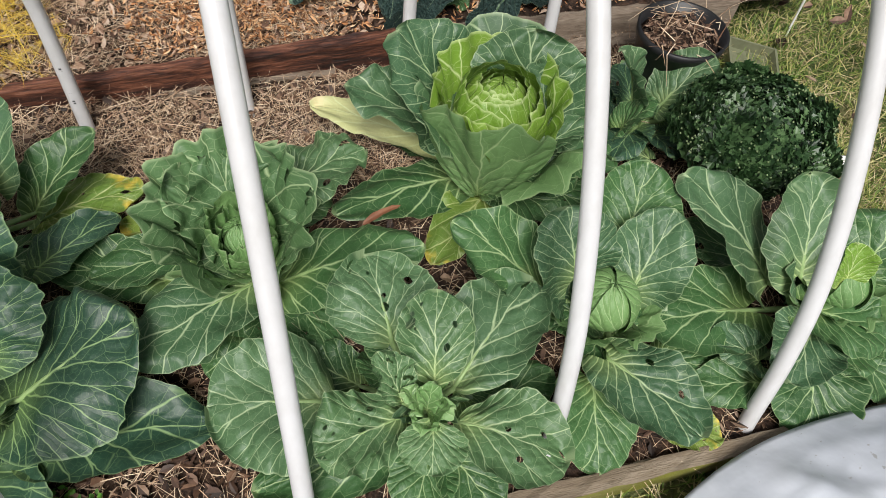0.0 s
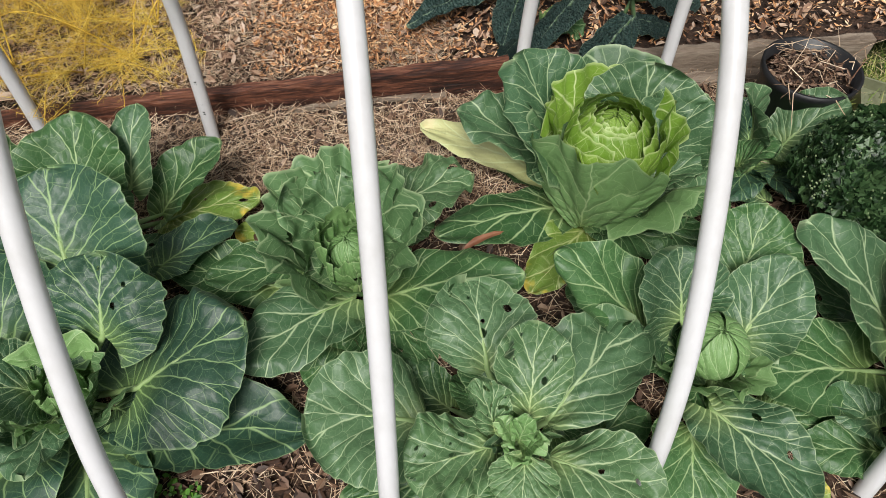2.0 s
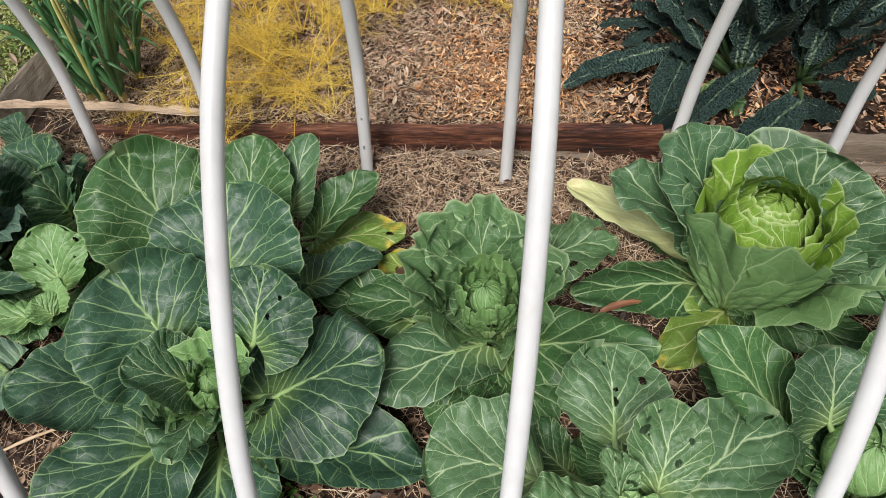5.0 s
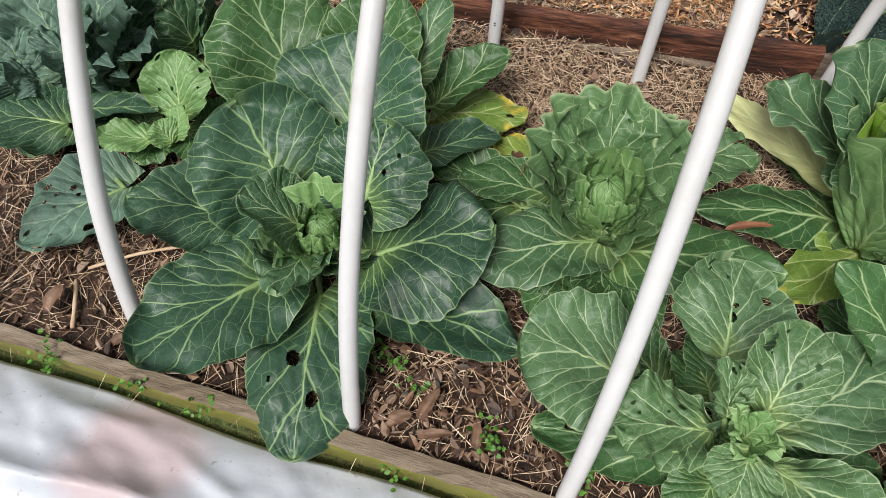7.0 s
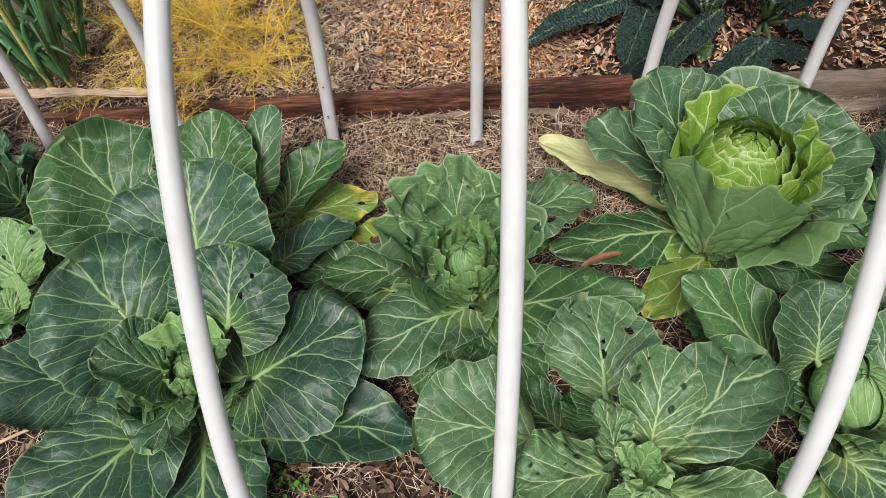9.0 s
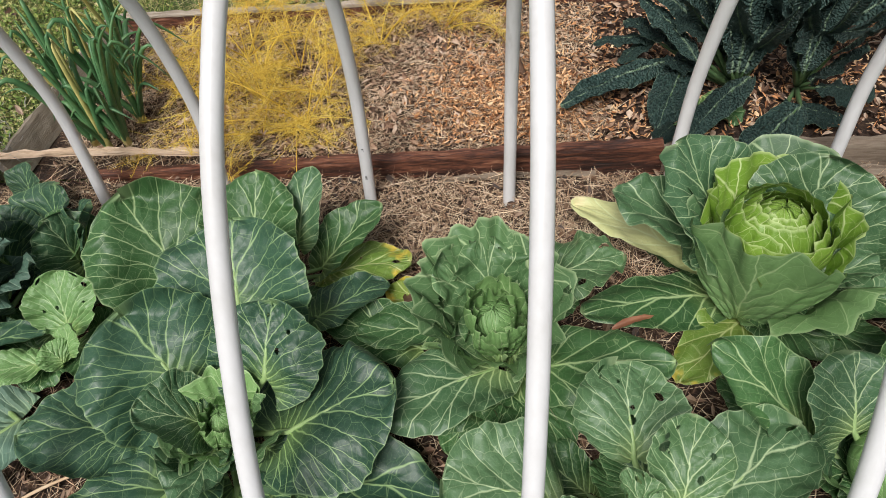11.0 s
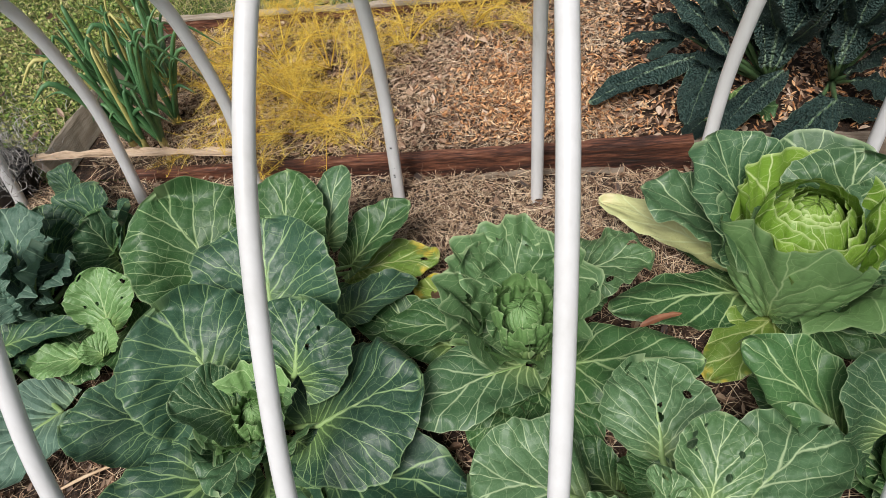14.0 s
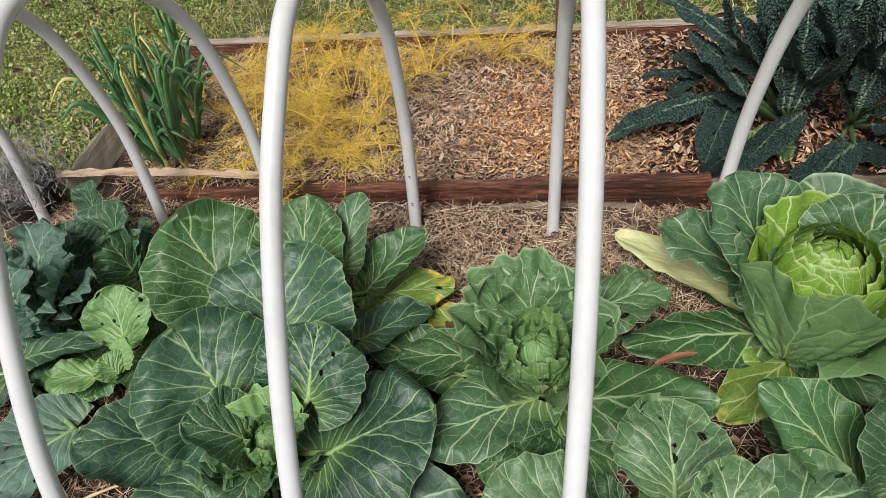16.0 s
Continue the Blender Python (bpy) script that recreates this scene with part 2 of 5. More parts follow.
M_FRONTWOOD = mossy_board()
M_SOIL = plain_material("bark_soil", [(0.3, (0.008, 0.005, 0.003)), (0.46, (0.035, 0.019, 0.012)), (0.6, (0.1, 0.054, 0.032)), (0.75, (0.22, 0.14, 0.09))], 18, 0.9, 1.0, 0.02, 90)
M_LAWN = plain_material("lawn_soil", [(0.25, (0.03, 0.045, 0.012)), (0.45, (0.07, 0.11, 0.025)), (0.6, (0.16, 0.16, 0.06)), (0.8, (0.3, 0.24, 0.12))], 2.5, 0.9, 1.0, 0.03, 60)


# ---- mesh helpers ----
def mesh_of(name, verts, faces, mats, uvs=None, smooth=True, slots=None, rims=None):
    me = bpy.data.meshes.new(name)
    me.from_pydata([tuple(v) for v in verts], [], faces)
    for m in mats:
        me.materials.append(m)
    if smooth:
        me.polygons.foreach_set("use_smooth", [True] * len(me.polygons))
    if slots is not None:
        me.polygons.foreach_set("material_index", slots)
    for uvs, uvname in ((uvs, "UVMap"), (rims, "Rim")):
        if uvs is None:
            continue
        layer = me.uv_layers.new(name=uvname)
        idx = np.empty(len(me.loops), dtype=np.int32)
        me.loops.foreach_get("vertex_index", idx)
        layer.data.foreach_set("uv", np.asarray(uvs, dtype=np.float32)[idx].ravel())
    me.update()
    return me


def child(name, me, parent, label=""):
    ob = new(name, me)
    if parent is not None:
        ob.parent = parent
    return tagged(ob, label)


def thing(name, at, label, category, group="", kind=""):
    ob = new(name)
    ob.location = at
    ob.empty_display_size = 0.05
    return tagged(ob, label, category, group, kind)


def tube_data(points, radii, sides=8, flat=1.0, cap=True):
    """Vertices and faces of a tube along points."""
    pts = [Vector(p) for p in points]
    verts, faces = [], []
    last = None
    for i, p in enumerate(pts):
        d = (pts[min(i + 1, len(pts) - 1)] - pts[max(i - 1, 0)]).normalized()
        ref = last if last is not None else (Vector((0, 0, 1)) if abs(d.z) < 0.9 else Vector((1, 0, 0)))
        a = (ref - d * ref.dot(d)).normalized()
        last = a
        c = d.cross(a)
        r = radii[i] if hasattr(radii, "__len__") else radii
        for k in range(sides):
            w = 2 * math.pi * k / sides
            verts.append(p + a * (r * flat * math.cos(w)) + c * (r * math.sin(w)))
    n = len(pts)
    for i in range(n - 1):
        for k in range(sides):
            j = (k + 1) % sides
            faces.append((i * sides + k, i * sides + j, (i + 1) * sides + j, (i + 1) * sides + k))
    if cap:
        faces.append(tuple(range(sides))[::-1])
        faces.append(tuple((n - 1) * sides + k for k in range(sides)))
    return verts, faces


def spline(points, n):
    """Catmull-Rom through points, n samples."""
    p = [Vector(q) for q in points]
    p = [p[0] * 2 - p[1]] + p + [p[-1] * 2 - p[-2]]
    out = []
    segs = len(p) - 3
    for i in range(n):
        f = i / (n - 1) * segs
        k = min(int(f), segs - 1)
        t = f - k
        a, b, c, d = p[k:k + 4]
        out.append(0.5 * ((2 * b) + (c - a) * t + (2 * a - 5 * b + 4 * c - d) * t * t + (3 * b - a - 3 * c + d) * t ** 3))
    return out


def board_mesh(name, size, material, seed, bend=0.0, chips=0.004):
    """A sawn board along x with uneven, worn edges; size (length, depth, height), standing on z = 0, from x = 0."""
    rng = random.Random(seed)
    L, D, H = size
    n = max(8, int(L / 0.04))
    ring = [(-1, 0), (-1, 0.12), (-1, 0.5), (-1, 0.9), (-0.88, 1), (0, 1), (0.88, 1), (1, 0.9), (1, 0.5), (1, 0)]
    verts, faces = [], []
    for i in range(n + 1):
        f = i / n
        for k, (a, h) in enumerate(ring):
            w = chips * (rng.random() - 0.5) * 2
            verts.append((f * L, a * D / 2 + w * 0.5 + bend * math.sin(f * math.pi), h * H + (w if h > 0.8 else 0)))
    r = len(ring)
    for i in range(n):
        for k in range(r):
            j = (k + 1) % r
            faces.append((i * r + k, (i + 1) * r + k, (i + 1) * r + j, i * r + j))
    faces.append(tuple(range(r)))
    faces.append(tuple(n * r + k for k in range(r))[::-1])
    return mesh_of(name, verts, faces, [material], smooth=False)


# ---- leaves ----
leaf_seed = [0]


def leaf(plant, base, tip, width, material, arch=0.12, cup=0.18, roll=0.0, ruffle=0.036, holes=0, stalk=True, nu=40, nv=32, shape=0.8, lobes=0.022, name="leaf", face=1.0, label="", puff=0.003, bend=0.0, lobe=1.0):
    """One leaf of a plant: a blade from base to tip, bowed by arch, its sides raised by cup, with a wavy rim, eaten holes and a thick rib."""
    leaf_seed[0] += 1
    rng = random.Random(leaf_seed[0])
    if holes:
        nu, nv = 96, 76
    B, T = Vector(base), Vector(tip)
    axis = T - B
    L = axis.length
    span = max(L, 0.85 * width)
    flat = Vector((axis.x, axis.y, 0))
    inward = -flat.normalized() if flat.length > 1e-4 else Vector((0, -1, 0))
    n0 = Vector((0, 0, 1)) + inward * 0.7 * face
    d = axis.normalized()
    n0 = (n0 - d * n0.dot(d)).normalized()
    n0 = (Matrix.Rotation(radians(roll), 3, d) @ n0)
    side = d.cross(n0).normalized()
    C = (B + T) / 2 + n0 * arch * L
    ph = [rng.uniform(0, 6.28) for _ in range(8)]
    fq = [rng.uniform(0.8, 1.25) for _ in range(4)]
    hl = []
    for _ in range(holes):
        hl.append((rng.uniform(0.3, 0.95), rng.uniform(-0.85, 0.85), rng.uniform(0.012, 0.05)))
    verts, uvs, rims = [], [], []
    for i in range(nu + 1):
        u = i / nu
        p = B * (1 - u) ** 2 + C * 2 * u * (1 - u) + T * u * u
        tg = ((C - B) * (1 - u) + (T - C) * u).normalized()
        nn = side.cross(tg).normalized()
        if nn.dot(n0) < 0:
            nn = -nn
        f = max(math.sin(math.pi * min(1, (u * 0.992 + 0.008)) ** shape), 0.0) ** 0.5
        f *= 1 + lobes * (math.sin(u * 9 * fq[0] + ph[0]) + 0.6 * math.sin(u * 19 * fq[1] + ph[1]))
        for j in range(nv + 1):
            v = 2 * j / nv - 1
            sgn = 1 if v > 0 else -1
            jag = 1 + (0.016 * math.sin(u * 34 * fq[2] + sgn + ph[2]) + 0.012 * math.sin(u * 71 + sgn * 2 + ph[3])) * abs(v) ** 3
            s = v * f * jag * width / 2
            e = abs(v) ** 2.2
            back = lobe * 0.34 * width * (abs(v) ** 1.6) * (0.6 - u) * (1.25 if u < 0.6 else 0.2)
            lift = cup * width * 0.5 * (abs(v) * f) ** 1.8
            wave = ruffle * width * e * (math.sin(u * 12 * fq[3] + sgn * ph[4]) + 0.6 * math.sin(u * 25 + ph[5] + sgn) + 0.3 * math.sin(u * 47 + ph[3] * sgn))
            pf = puff * width * (math.sin(u * 46 - abs(v) * 22 + ph[6]) + 0.8 * math.sin(u * 23 + v * 31 + ph[1])) * (1 - e)
            soft = 0.05 * width * (math.sin(u * 6 + v * 3 + ph[7]) + math.sin(v * 5 - u * 4 + ph[0]))
            q = p + side * s + nn * (lift + wave + pf + soft * abs(v)) - tg * back + side * bend * L * u * u
            verts.append(q)
            uvs.append(((u * L - back) / span, s / span))
            rims.append((max(abs(v), u), 0.0))
    faces, slots = [], []
    m = nv + 1
    for i in range(nu):
        for j in range(nv):
            u, v = (i + 0.5) / nu, 2 * (j + 0.5) / nv - 1
            s = v * width / 2 / L
            gone = False
            for hu, hv, hr in hl:
                du, dv = (u - hu), (s - hv * width / 2 / L)
                if du * du + dv * dv * 1.4 < hr * hr:
                    gone = True
            if not gone:
                faces.append((i * m + j, i * m + j + 1, (i + 1) * m + j + 1, (i + 1) * m + j))
                slots.append(0)
    if stalk:
        root = Vector((0, 0, 0.02)) if plant is None else plant.location + Vector((0, 0, 0.015))
        k0 = len(verts)
        path = [root, root * 0.6 + B * 0.4 - Vector((0, 0, 0.004)), root * 0.2 + B * 0.8 - Vector((0, 0, 0.003))]
        rad = [0.010, 0.008, 0.007]
        for i in range(0, 9):
            u = i / 10
            path.append(B * (1 - u) ** 2 + C * 2 * u * (1 - u) + T * u * u - n0 * 0.003)
            rad.append(max(0.001, 0.0055 * (1 - u) ** 1.3) * min(1.3, width / 0.2))
        tv, tf = tube_data(path, rad, 7)
        verts += tv
        uvs += [(0.05, 0.0)] * len(tv)
        rims += [(0.0, 0.0)] * len(tv)
        faces += [tuple(k0 + q for q in fc) for fc in tf]
        slots += [1] * len(tf)
    off = plant.location if plant is not None else Vector((0, 0, 0))
    me = mesh_of(name, [v - off for v in verts], faces, [material, M_KSTALK if material is M_KALE else M_STALK], uvs, True, slots, rims)
    return child(name, me, plant, label)


def head(plant, at, r, material, squash=1.0):
    """A closed heart of overlapping wrapped leaves."""
    off = plant.location
    rng = random.Random(int(r * 1e4))
    for k in range(7):
        a0 = k * 2.4
        verts, uvs, faces = [], [], []
        nu, nv = 12, 12
        rr = r * (1.0 - 0.035 * k)
        for i in range(nu + 1):
            u = i / nu
            el = radians(-60 + 158 * u)
            for j in range(nv + 1):
                v = 2 * j / nv - 1
                az = a0 + v * (1.25 + 0.15 * math.sin(u * 5 + k))
                lip = 1 + 0.05 * abs(v) ** 4 + 0.05 * u ** 5 + 0.012 * math.sin(9 * v + 7 * u + k)
                verts.append(Vector(at) - off + Vector((rr * lip * math.cos(el) * math.cos(az), rr * lip * math.cos(el) * math.sin(az), rr * lip * squash * math.sin(el))))
                uvs.append((u, v * 0.5))
        m = nv + 1
        for i in range(nu):
            for j in range(nv):
                faces.append((i * m + j, i * m + j + 1, (i + 1) * m + j + 1, (i + 1) * m + j))
        child("wrapper_leaf", mesh_of("wrapper_leaf", verts, faces, [material], uvs, rims=[(0.0, 0.0)] * len(verts)), plant)


def wrap(plant, c, z, r, az, half, material, flare=0.03, ruffle=0.012, holes=0, droop=0.25, nu=26, nv=34, label="", close=0.0, foot=0.45):
    """A leaf wrapped round the heart of a plant: part of an open bowl, with a thick rib and a wavy, turned-out rim."""
    leaf_seed[0] += 1
    rg = random.Random(leaf_seed[0] + 900)
    off = plant.location
    ph = [rg.uniform(0, 6.28) for _ in range(6)]
    hl = [(rg.uniform(0.35, 0.95), rg.uniform(-0.8, 0.8), rg.uniform(0.03, 0.09)) for _ in range(holes)]
    h = z[1] - z[0]
    verts, uvs, rims, faces = [], [], [], []
    for i in range(nu + 1):
        u = i / nu
        for j in range(nv + 1):
            v = 2 * j / nv - 1
            e = abs(v) ** 2.5
            spread = radians(half) * (foot + (1 - foot) * math.sin(min(1.0, u * 1.3) * math.pi / 2))
            a = radians(az) + v * spread
            jag = (0.022 * math.sin(v * 6.5 + ph[0]) + 0.012 * math.sin(v * 15 + ph[1]) + 0.004 * math.sin(v * 47 + ph[5])) * ruffle / 0.01
            rr = r[0] + (r[1] - r[0]) * u ** 0.62 + flare * u ** 4 + 0.012 * e + ruffle * u ** 2 * (math.sin(v * 9 + ph[2]) + 0.6 * math.sin(v * 19 + ph[3]))
            rr *= 1 - close * max(0.0, u - 0.45) ** 2
            rr += 0.0025 * math.sin(v * 24 + u * 9 + ph[4])
            zz = z[0] + h * (u * (1 + jag * u) - droop * abs(v) ** 2.2 * u ** 1.5) - 0.35 * flare * u ** 5
            verts.append(Vector((c[0] + rr * math.cos(a), c[1] + rr * math.sin(a), zz)) - off)
            uvs.append((u * 0.97 + 0.02, v * radians(half) * r[1] * 0.75 / max(h, 0.05)))
            rims.append((max(abs(v), u), 0.0))
    m = nv + 1
    for i in range(nu):
        for j in range(nv):
            u, v = (i + 0.5) / nu, 2 * (j + 0.5) / nv - 1
            if not any((u - a) ** 2 + ((v - b) * 1.1) ** 2 < q * q for a, b, q in hl):
                faces.append((i * m + j, i * m + j + 1, (i + 1) * m + j + 1, (i + 1) * m + j))
    return child("wrapper_leaf", mesh_of("wrapper_leaf", verts, faces, [material], uvs, rims=rims), plant, label)


def fill(plant, n, seed, material, reach=0.24, a0=0.0, a1=6.283, zs=(0.03, 0.1)):
    """Low outer leaves that lie round the foot of a plant."""
    rg = random.Random(seed)
    for i in range(n):
        a = a0 + (a1 - a0) * (i + rg.uniform(0.2, 0.8)) / n
        d = Vector((math.cos(a), math.sin(a), 0))
        o = plant.location
        B = Vector((o.x, o.y, 0.0)) + d * rg.uniform(0.05, 0.09) + Vector((0, 0, rg.uniform(*zs) * 0.7))
        T = Vector((o.x, o.y, 0.0)) + d * reach * rg.uniform(0.8, 1.15) + Vector((0, 0, rg.uniform(*zs)))
        leaf(plant, B, T, rg.uniform(0.12, 0.17), material, holes=rg.randint(0, 3), roll=rg.uniform(-15, 15))


# ---- ground and beds ----
def sheet(name, x0, x1, y0, y1, z, step, amp, material, seed, slope=0.0):
    nx, ny = int((x1 - x0) / step), int((y1 - y0) / step)
    verts = []
    for i in range(nx + 1):
        for j in range(ny + 1):
            x, y = x0 + (x1 - x0) * i / nx, y0 + (y1 - y0) * j / ny
            h = noise.noise(Vector((x * 3 + seed, y * 3, 0))) * amp + noise.noise(Vector((x * 14, y * 14 + seed, 0))) * amp * 0.5
            verts.append((x, y, z + h + slope * x))
    m = ny + 1
    faces = [(i * m + j, (i + 1) * m + j, (i + 1) * m + j + 1, i * m + j + 1) for i in range(nx) for j in range(ny)]
    return new(name, mesh_of(name, verts, faces, [material]))


ground = sheet("ground", -300, 300, -300, 300, -0.06, 12, 0.0, M_LAWN, 3)
tagged(ground, "grassy lawn ground around the raised beds", "ground", kind="structure")
soil = sheet("soil", -2.0, 1.9, -0.03, 1.3, 0.0, 0.04, 0.012, M_SOIL, 1)
tagged(soil, "bark and straw mulched soil of the cabbage bed", "soil", kind="structure")
far_soil = sheet("far_soil", -1.32, 2.4, 1.31, 2.29, 0.03, 0.04, 0.015, M_SOIL, 5, 0.02)
tagged(far_soil, "mulched soil of the bed behind", "soil", kind="structure")


def board(name, at, rz, ry, size, material, seed, label, bend=0.0, rx=0.0):
    ob = new(name, board_mesh(name, size, material, seed, bend))
    ob.matrix_world = pose(*at, rx, ry, rz)
    return tagged(ob, label, "board")


board("front_board", (-2.6, -0.052, -0.11), 0, 0, (5.2, 0.042, 0.135), M_FRONTWOOD, 11, "weathered grey front board with green algae on its side")
board("plank", (-1.0, 1.305, -0.075), 0, -2.4, (1.9, 0.04, 0.115), M_PLANK, 12, "dark red-brown stained plank between the two beds")
board("plank", (0.8, 1.318, 0.005), 0, 0.7, (1.27, 0.04, 0.1), M_GREYWOOD, 13, "greyish brown weathered plank end beside the kale")
board("side_board", (-1.30, 1.3, 0.0), 90, 0, (1.0, 0.03, 0.11), M_PALEWOOD, 14, "weathered pale side board of the far bed leaning outward", rx=-24)
# shade on the inner face is painted in as dark wood, top paler
far_board = board("far_board", (-1.33, 2.31, -0.055), 0, -0.3, (3.9, 0.03, 0.125), M_PLANK, 15, "far board with its shaded face painted dark and a pale weathered top edge")
child("top_edge", board_mesh("top_edge", (3.9, 0.034, 0.012), M_PALEWOOD, 16), far_board, "pale weathered top edge").location = (0, 0, 0.122)


# ---- hoops ----
HOOP = [(-0.04, -0.076), (-0.005, -0.003), (0.065, 0.18), (0.151, 0.359), (0.282, 0.564), (0.431, 0.759), (0.56, 0.885), (0.717, 0.993), (0.887, 0.99), (1.052, 0.893), (1.168, 0.764), (1.218, 0.603), (1.233, 0.382), (1.207, 0.201), (1.168, 0.022), (1.146, -0.057)]


def hoop(x0, x1, lean, rear_lean, dy, printed=False):
    """A bent pipe over the bed, in a plane that leans a little; both ends pushed into the soil."""
    path = []
    for y, z in HOOP:
        w, h = y / 1.15, min(max(z, 0.0), 1.1)
        path.append(Vector((x0 + (x1 - x0) * w + lean * h * (1 - w) + rear_lean * h * w, y + dy * (1 - w), z)))
    line = spline(path, 90)
    v, f = tube_data(line, 0.0186, 20)
    root = Vector((x0, dy, 0))
    ob = thing("hoop", root, "bent white plastic pipe hoop over the bed", "hoop", "hoops over the bed")
    child("pipe", mesh_of("pipe", [q - root for q in v], f, [M_PVC]), ob)
    if printed:
        for z in (0.1, 0.108, 0.116, 0.128, 0.136, 0.2, 0.208, 0.22, 0.228):
            p = min(line[50:], key=lambda q: abs(q.z - z)) - root
            me = mesh_of("print", [(p.x + dx, p.y - 0.0192 + 0.1 * abs(dx), z + dz) for dx, dz in ((-0.003, 0), (0.003, 0), (0.003, 0.005), (-0.003, 0.005))], [(0, 1, 2, 3)], [M_MARK])
            child("print", me, ob, "small dark printed mark")
    return ob


for row in ((-1.45, -1.38, 0, 0, 0), (-0.994, -0.906, 0.033, -0.049, 0.003), (-0.517, -0.471, -0.116, -0.059, 0.027), (0.002, -0.008, -0.04, 0.02, -0.006), (0.457, 0.428, 0.077, 0.038, -0.035), (0.962, 0.893, 0.157, 0.107, 0.026), (1.426, 1.331, 0.255, 0.098, -0.003)):
    hoop(*row, printed=(abs(row[0]) < 0.1))

# ---- cabbages ----

dark = thing("cabbage", (-0.249, 0.374, 0.000), "large blue-green cabbage with a small pale heart in mulch", "cabbage", "cabbages in the bed")
leaf(dark, (-0.314, 0.420, 0.170), (-0.442, 0.520, 0.300), 0.373, M_BLUE, cup=.12)
leaf(dark, (-0.222, 0.603, 0.180), (-0.245, 0.782, 0.340), 0.386, M_BLUE)
leaf(dark, (-0.107, 0.426, 0.200), (-0.094, 0.559, 0.300), 0.269, M_BLUE, cup=.1, holes=3)
leaf(dark, (-0.043, 0.330, 0.140), (0.184, 0.421, 0.200), 0.337, M_BLUE, cup=-.1)
leaf(dark, (-0.410, 0.335, 0.120), (-0.627, 0.274, 0.200), 0.254, M_BLUE)
leaf(dark, (-0.272, 0.222, 0.100), (-0.414, -0.062, 0.160), 0.284, M_BLUE)
leaf(dark, (-0.165, 0.231, 0.050), (-0.078, -0.119, 0.030), 0.281, M_BLUE, cup=-.05, holes=4)
leaf(dark, (-0.050, 0.267, 0.050), (0.302, 0.228, 0.060), 0.195, M_BLUE, cup=.4)
leaf(dark, (-0.240, 0.334, 0.160), (-0.346, 0.313, 0.260), 0.186, M_MID, cup=.4)
leaf(dark, (-0.208, 0.291, 0.120), (-0.193, 0.145, 0.200), 0.167, M_MID, cup=.3, ruffle=.1)
leaf(dark, (-0.100, 0.306, 0.100), (0.020, 0.239, 0.100), 0.131, M_BLUE, ruffle=.08)
head(dark, (-0.195, 0.347, 0.150), .035, M_PALE)

ragged = thing("cabbage", (0.418, 0.680, 0.000), "ragged green cabbage opening round a pale eaten heart", "cabbage", "cabbages in the bed")
leaf(ragged, (0.394, 0.647, 0.070), (0.265, 0.718, 0.280), 0.225, M_RAG, holes=5, ruffle=.09)
leaf(ragged, (0.410, 0.662, 0.080), (0.365, 0.766, 0.280), 0.235, M_RAG, holes=5, ruffle=.09)
leaf(ragged, (0.438, 0.670, 0.070), (0.485, 0.764, 0.270), 0.244, M_RAG, holes=4, ruffle=.09)
leaf(ragged, (0.522, 0.747, 0.150), (0.712, 0.788, 0.200), 0.193, M_RAG, ruffle=.08, holes=3)
leaf(ragged, (0.274, 0.662, 0.050), (0.054, 0.609, 0.100), 0.153, M_GREEN, cup=.3)
leaf(ragged, (0.276, 0.718, 0.050), (0.101, 0.794, 0.050), 0.131, M_YELLOW)
leaf(ragged, (0.404, 0.520, 0.100), (0.148, 0.369, 0.130), 0.210, M_LACE, cup=.05)
leaf(ragged, (0.213, 0.604, 0.050), (-0.039, 0.662, 0.080), 0.160, M_GREEN, cup=.2)
leaf(ragged, (0.357, 0.460, 0.030), (0.173, 0.403, 0.030), 0.118, M_GREEN, holes=5)
leaf(ragged, (0.464, 0.546, 0.050), (0.801, 0.513, 0.150), 0.210, M_GREEN, cup=-.1)
leaf(ragged, (0.432, 0.531, 0.020), (0.454, 0.381, 0.020), 0.162, M_GREEN)

lace = thing("cabbage", (0.738, 0.187, 0.000), "sage-green young cabbage with slug holes in its leaves", "cabbage", "cabbages in the bed")
# centre leaves paler than the outer ones: part leaf colour, part painted occlusion
leaf(lace, (0.533, 0.211, 0.100), (0.299, 0.243, 0.120), 0.294, M_LACE, cup=.05, lobe=.3)
leaf(lace, (0.680, 0.272, 0.190), (0.656, 0.450, 0.250), 0.223, M_LACE, holes=6, lobe=.15, shape=1.0, roll=8, arch=.2)
leaf(lace, (0.734, 0.148, 0.260), (0.770, 0.289, 0.340), 0.143, M_RAG, holes=8, lobe=.2, shape=1.05, arch=.2, cup=.25)
leaf(lace, (0.786, 0.167, 0.150), (1.003, 0.346, 0.200), 0.215, M_LACE, holes=1, lobe=.1, shape=1.05, roll=-10)
leaf(lace, (0.668, 0.116, 0.270), (0.639, 0.191, 0.340), 0.084, M_RAG, holes=10, lobe=.1, shape=1.0, roll=20, cup=.3, ruffle=.08)
leaf(lace, (0.671, 0.112, 0.200), (0.499, 0.074, 0.210), 0.178, M_RAG, holes=10, lobe=.2, shape=1.0, roll=8, ruffle=.07)
leaf(lace, (0.771, 0.079, 0.200), (0.951, -0.031, 0.180), 0.187, M_RAG, holes=5, lobe=.15, shape=1.0, roll=-8, arch=.2)
leaf(lace, (0.717, 0.072, 0.250), (0.694, -0.014, 0.240), 0.125, M_RAG, holes=2, ruffle=.03, lobe=.15, shape=1.0, cup=.15)
leaf(lace, (0.712, 0.107, 0.220), (0.728, 0.129, 0.300), 0.065, M_PALE, ruffle=.14, lobe=.2)
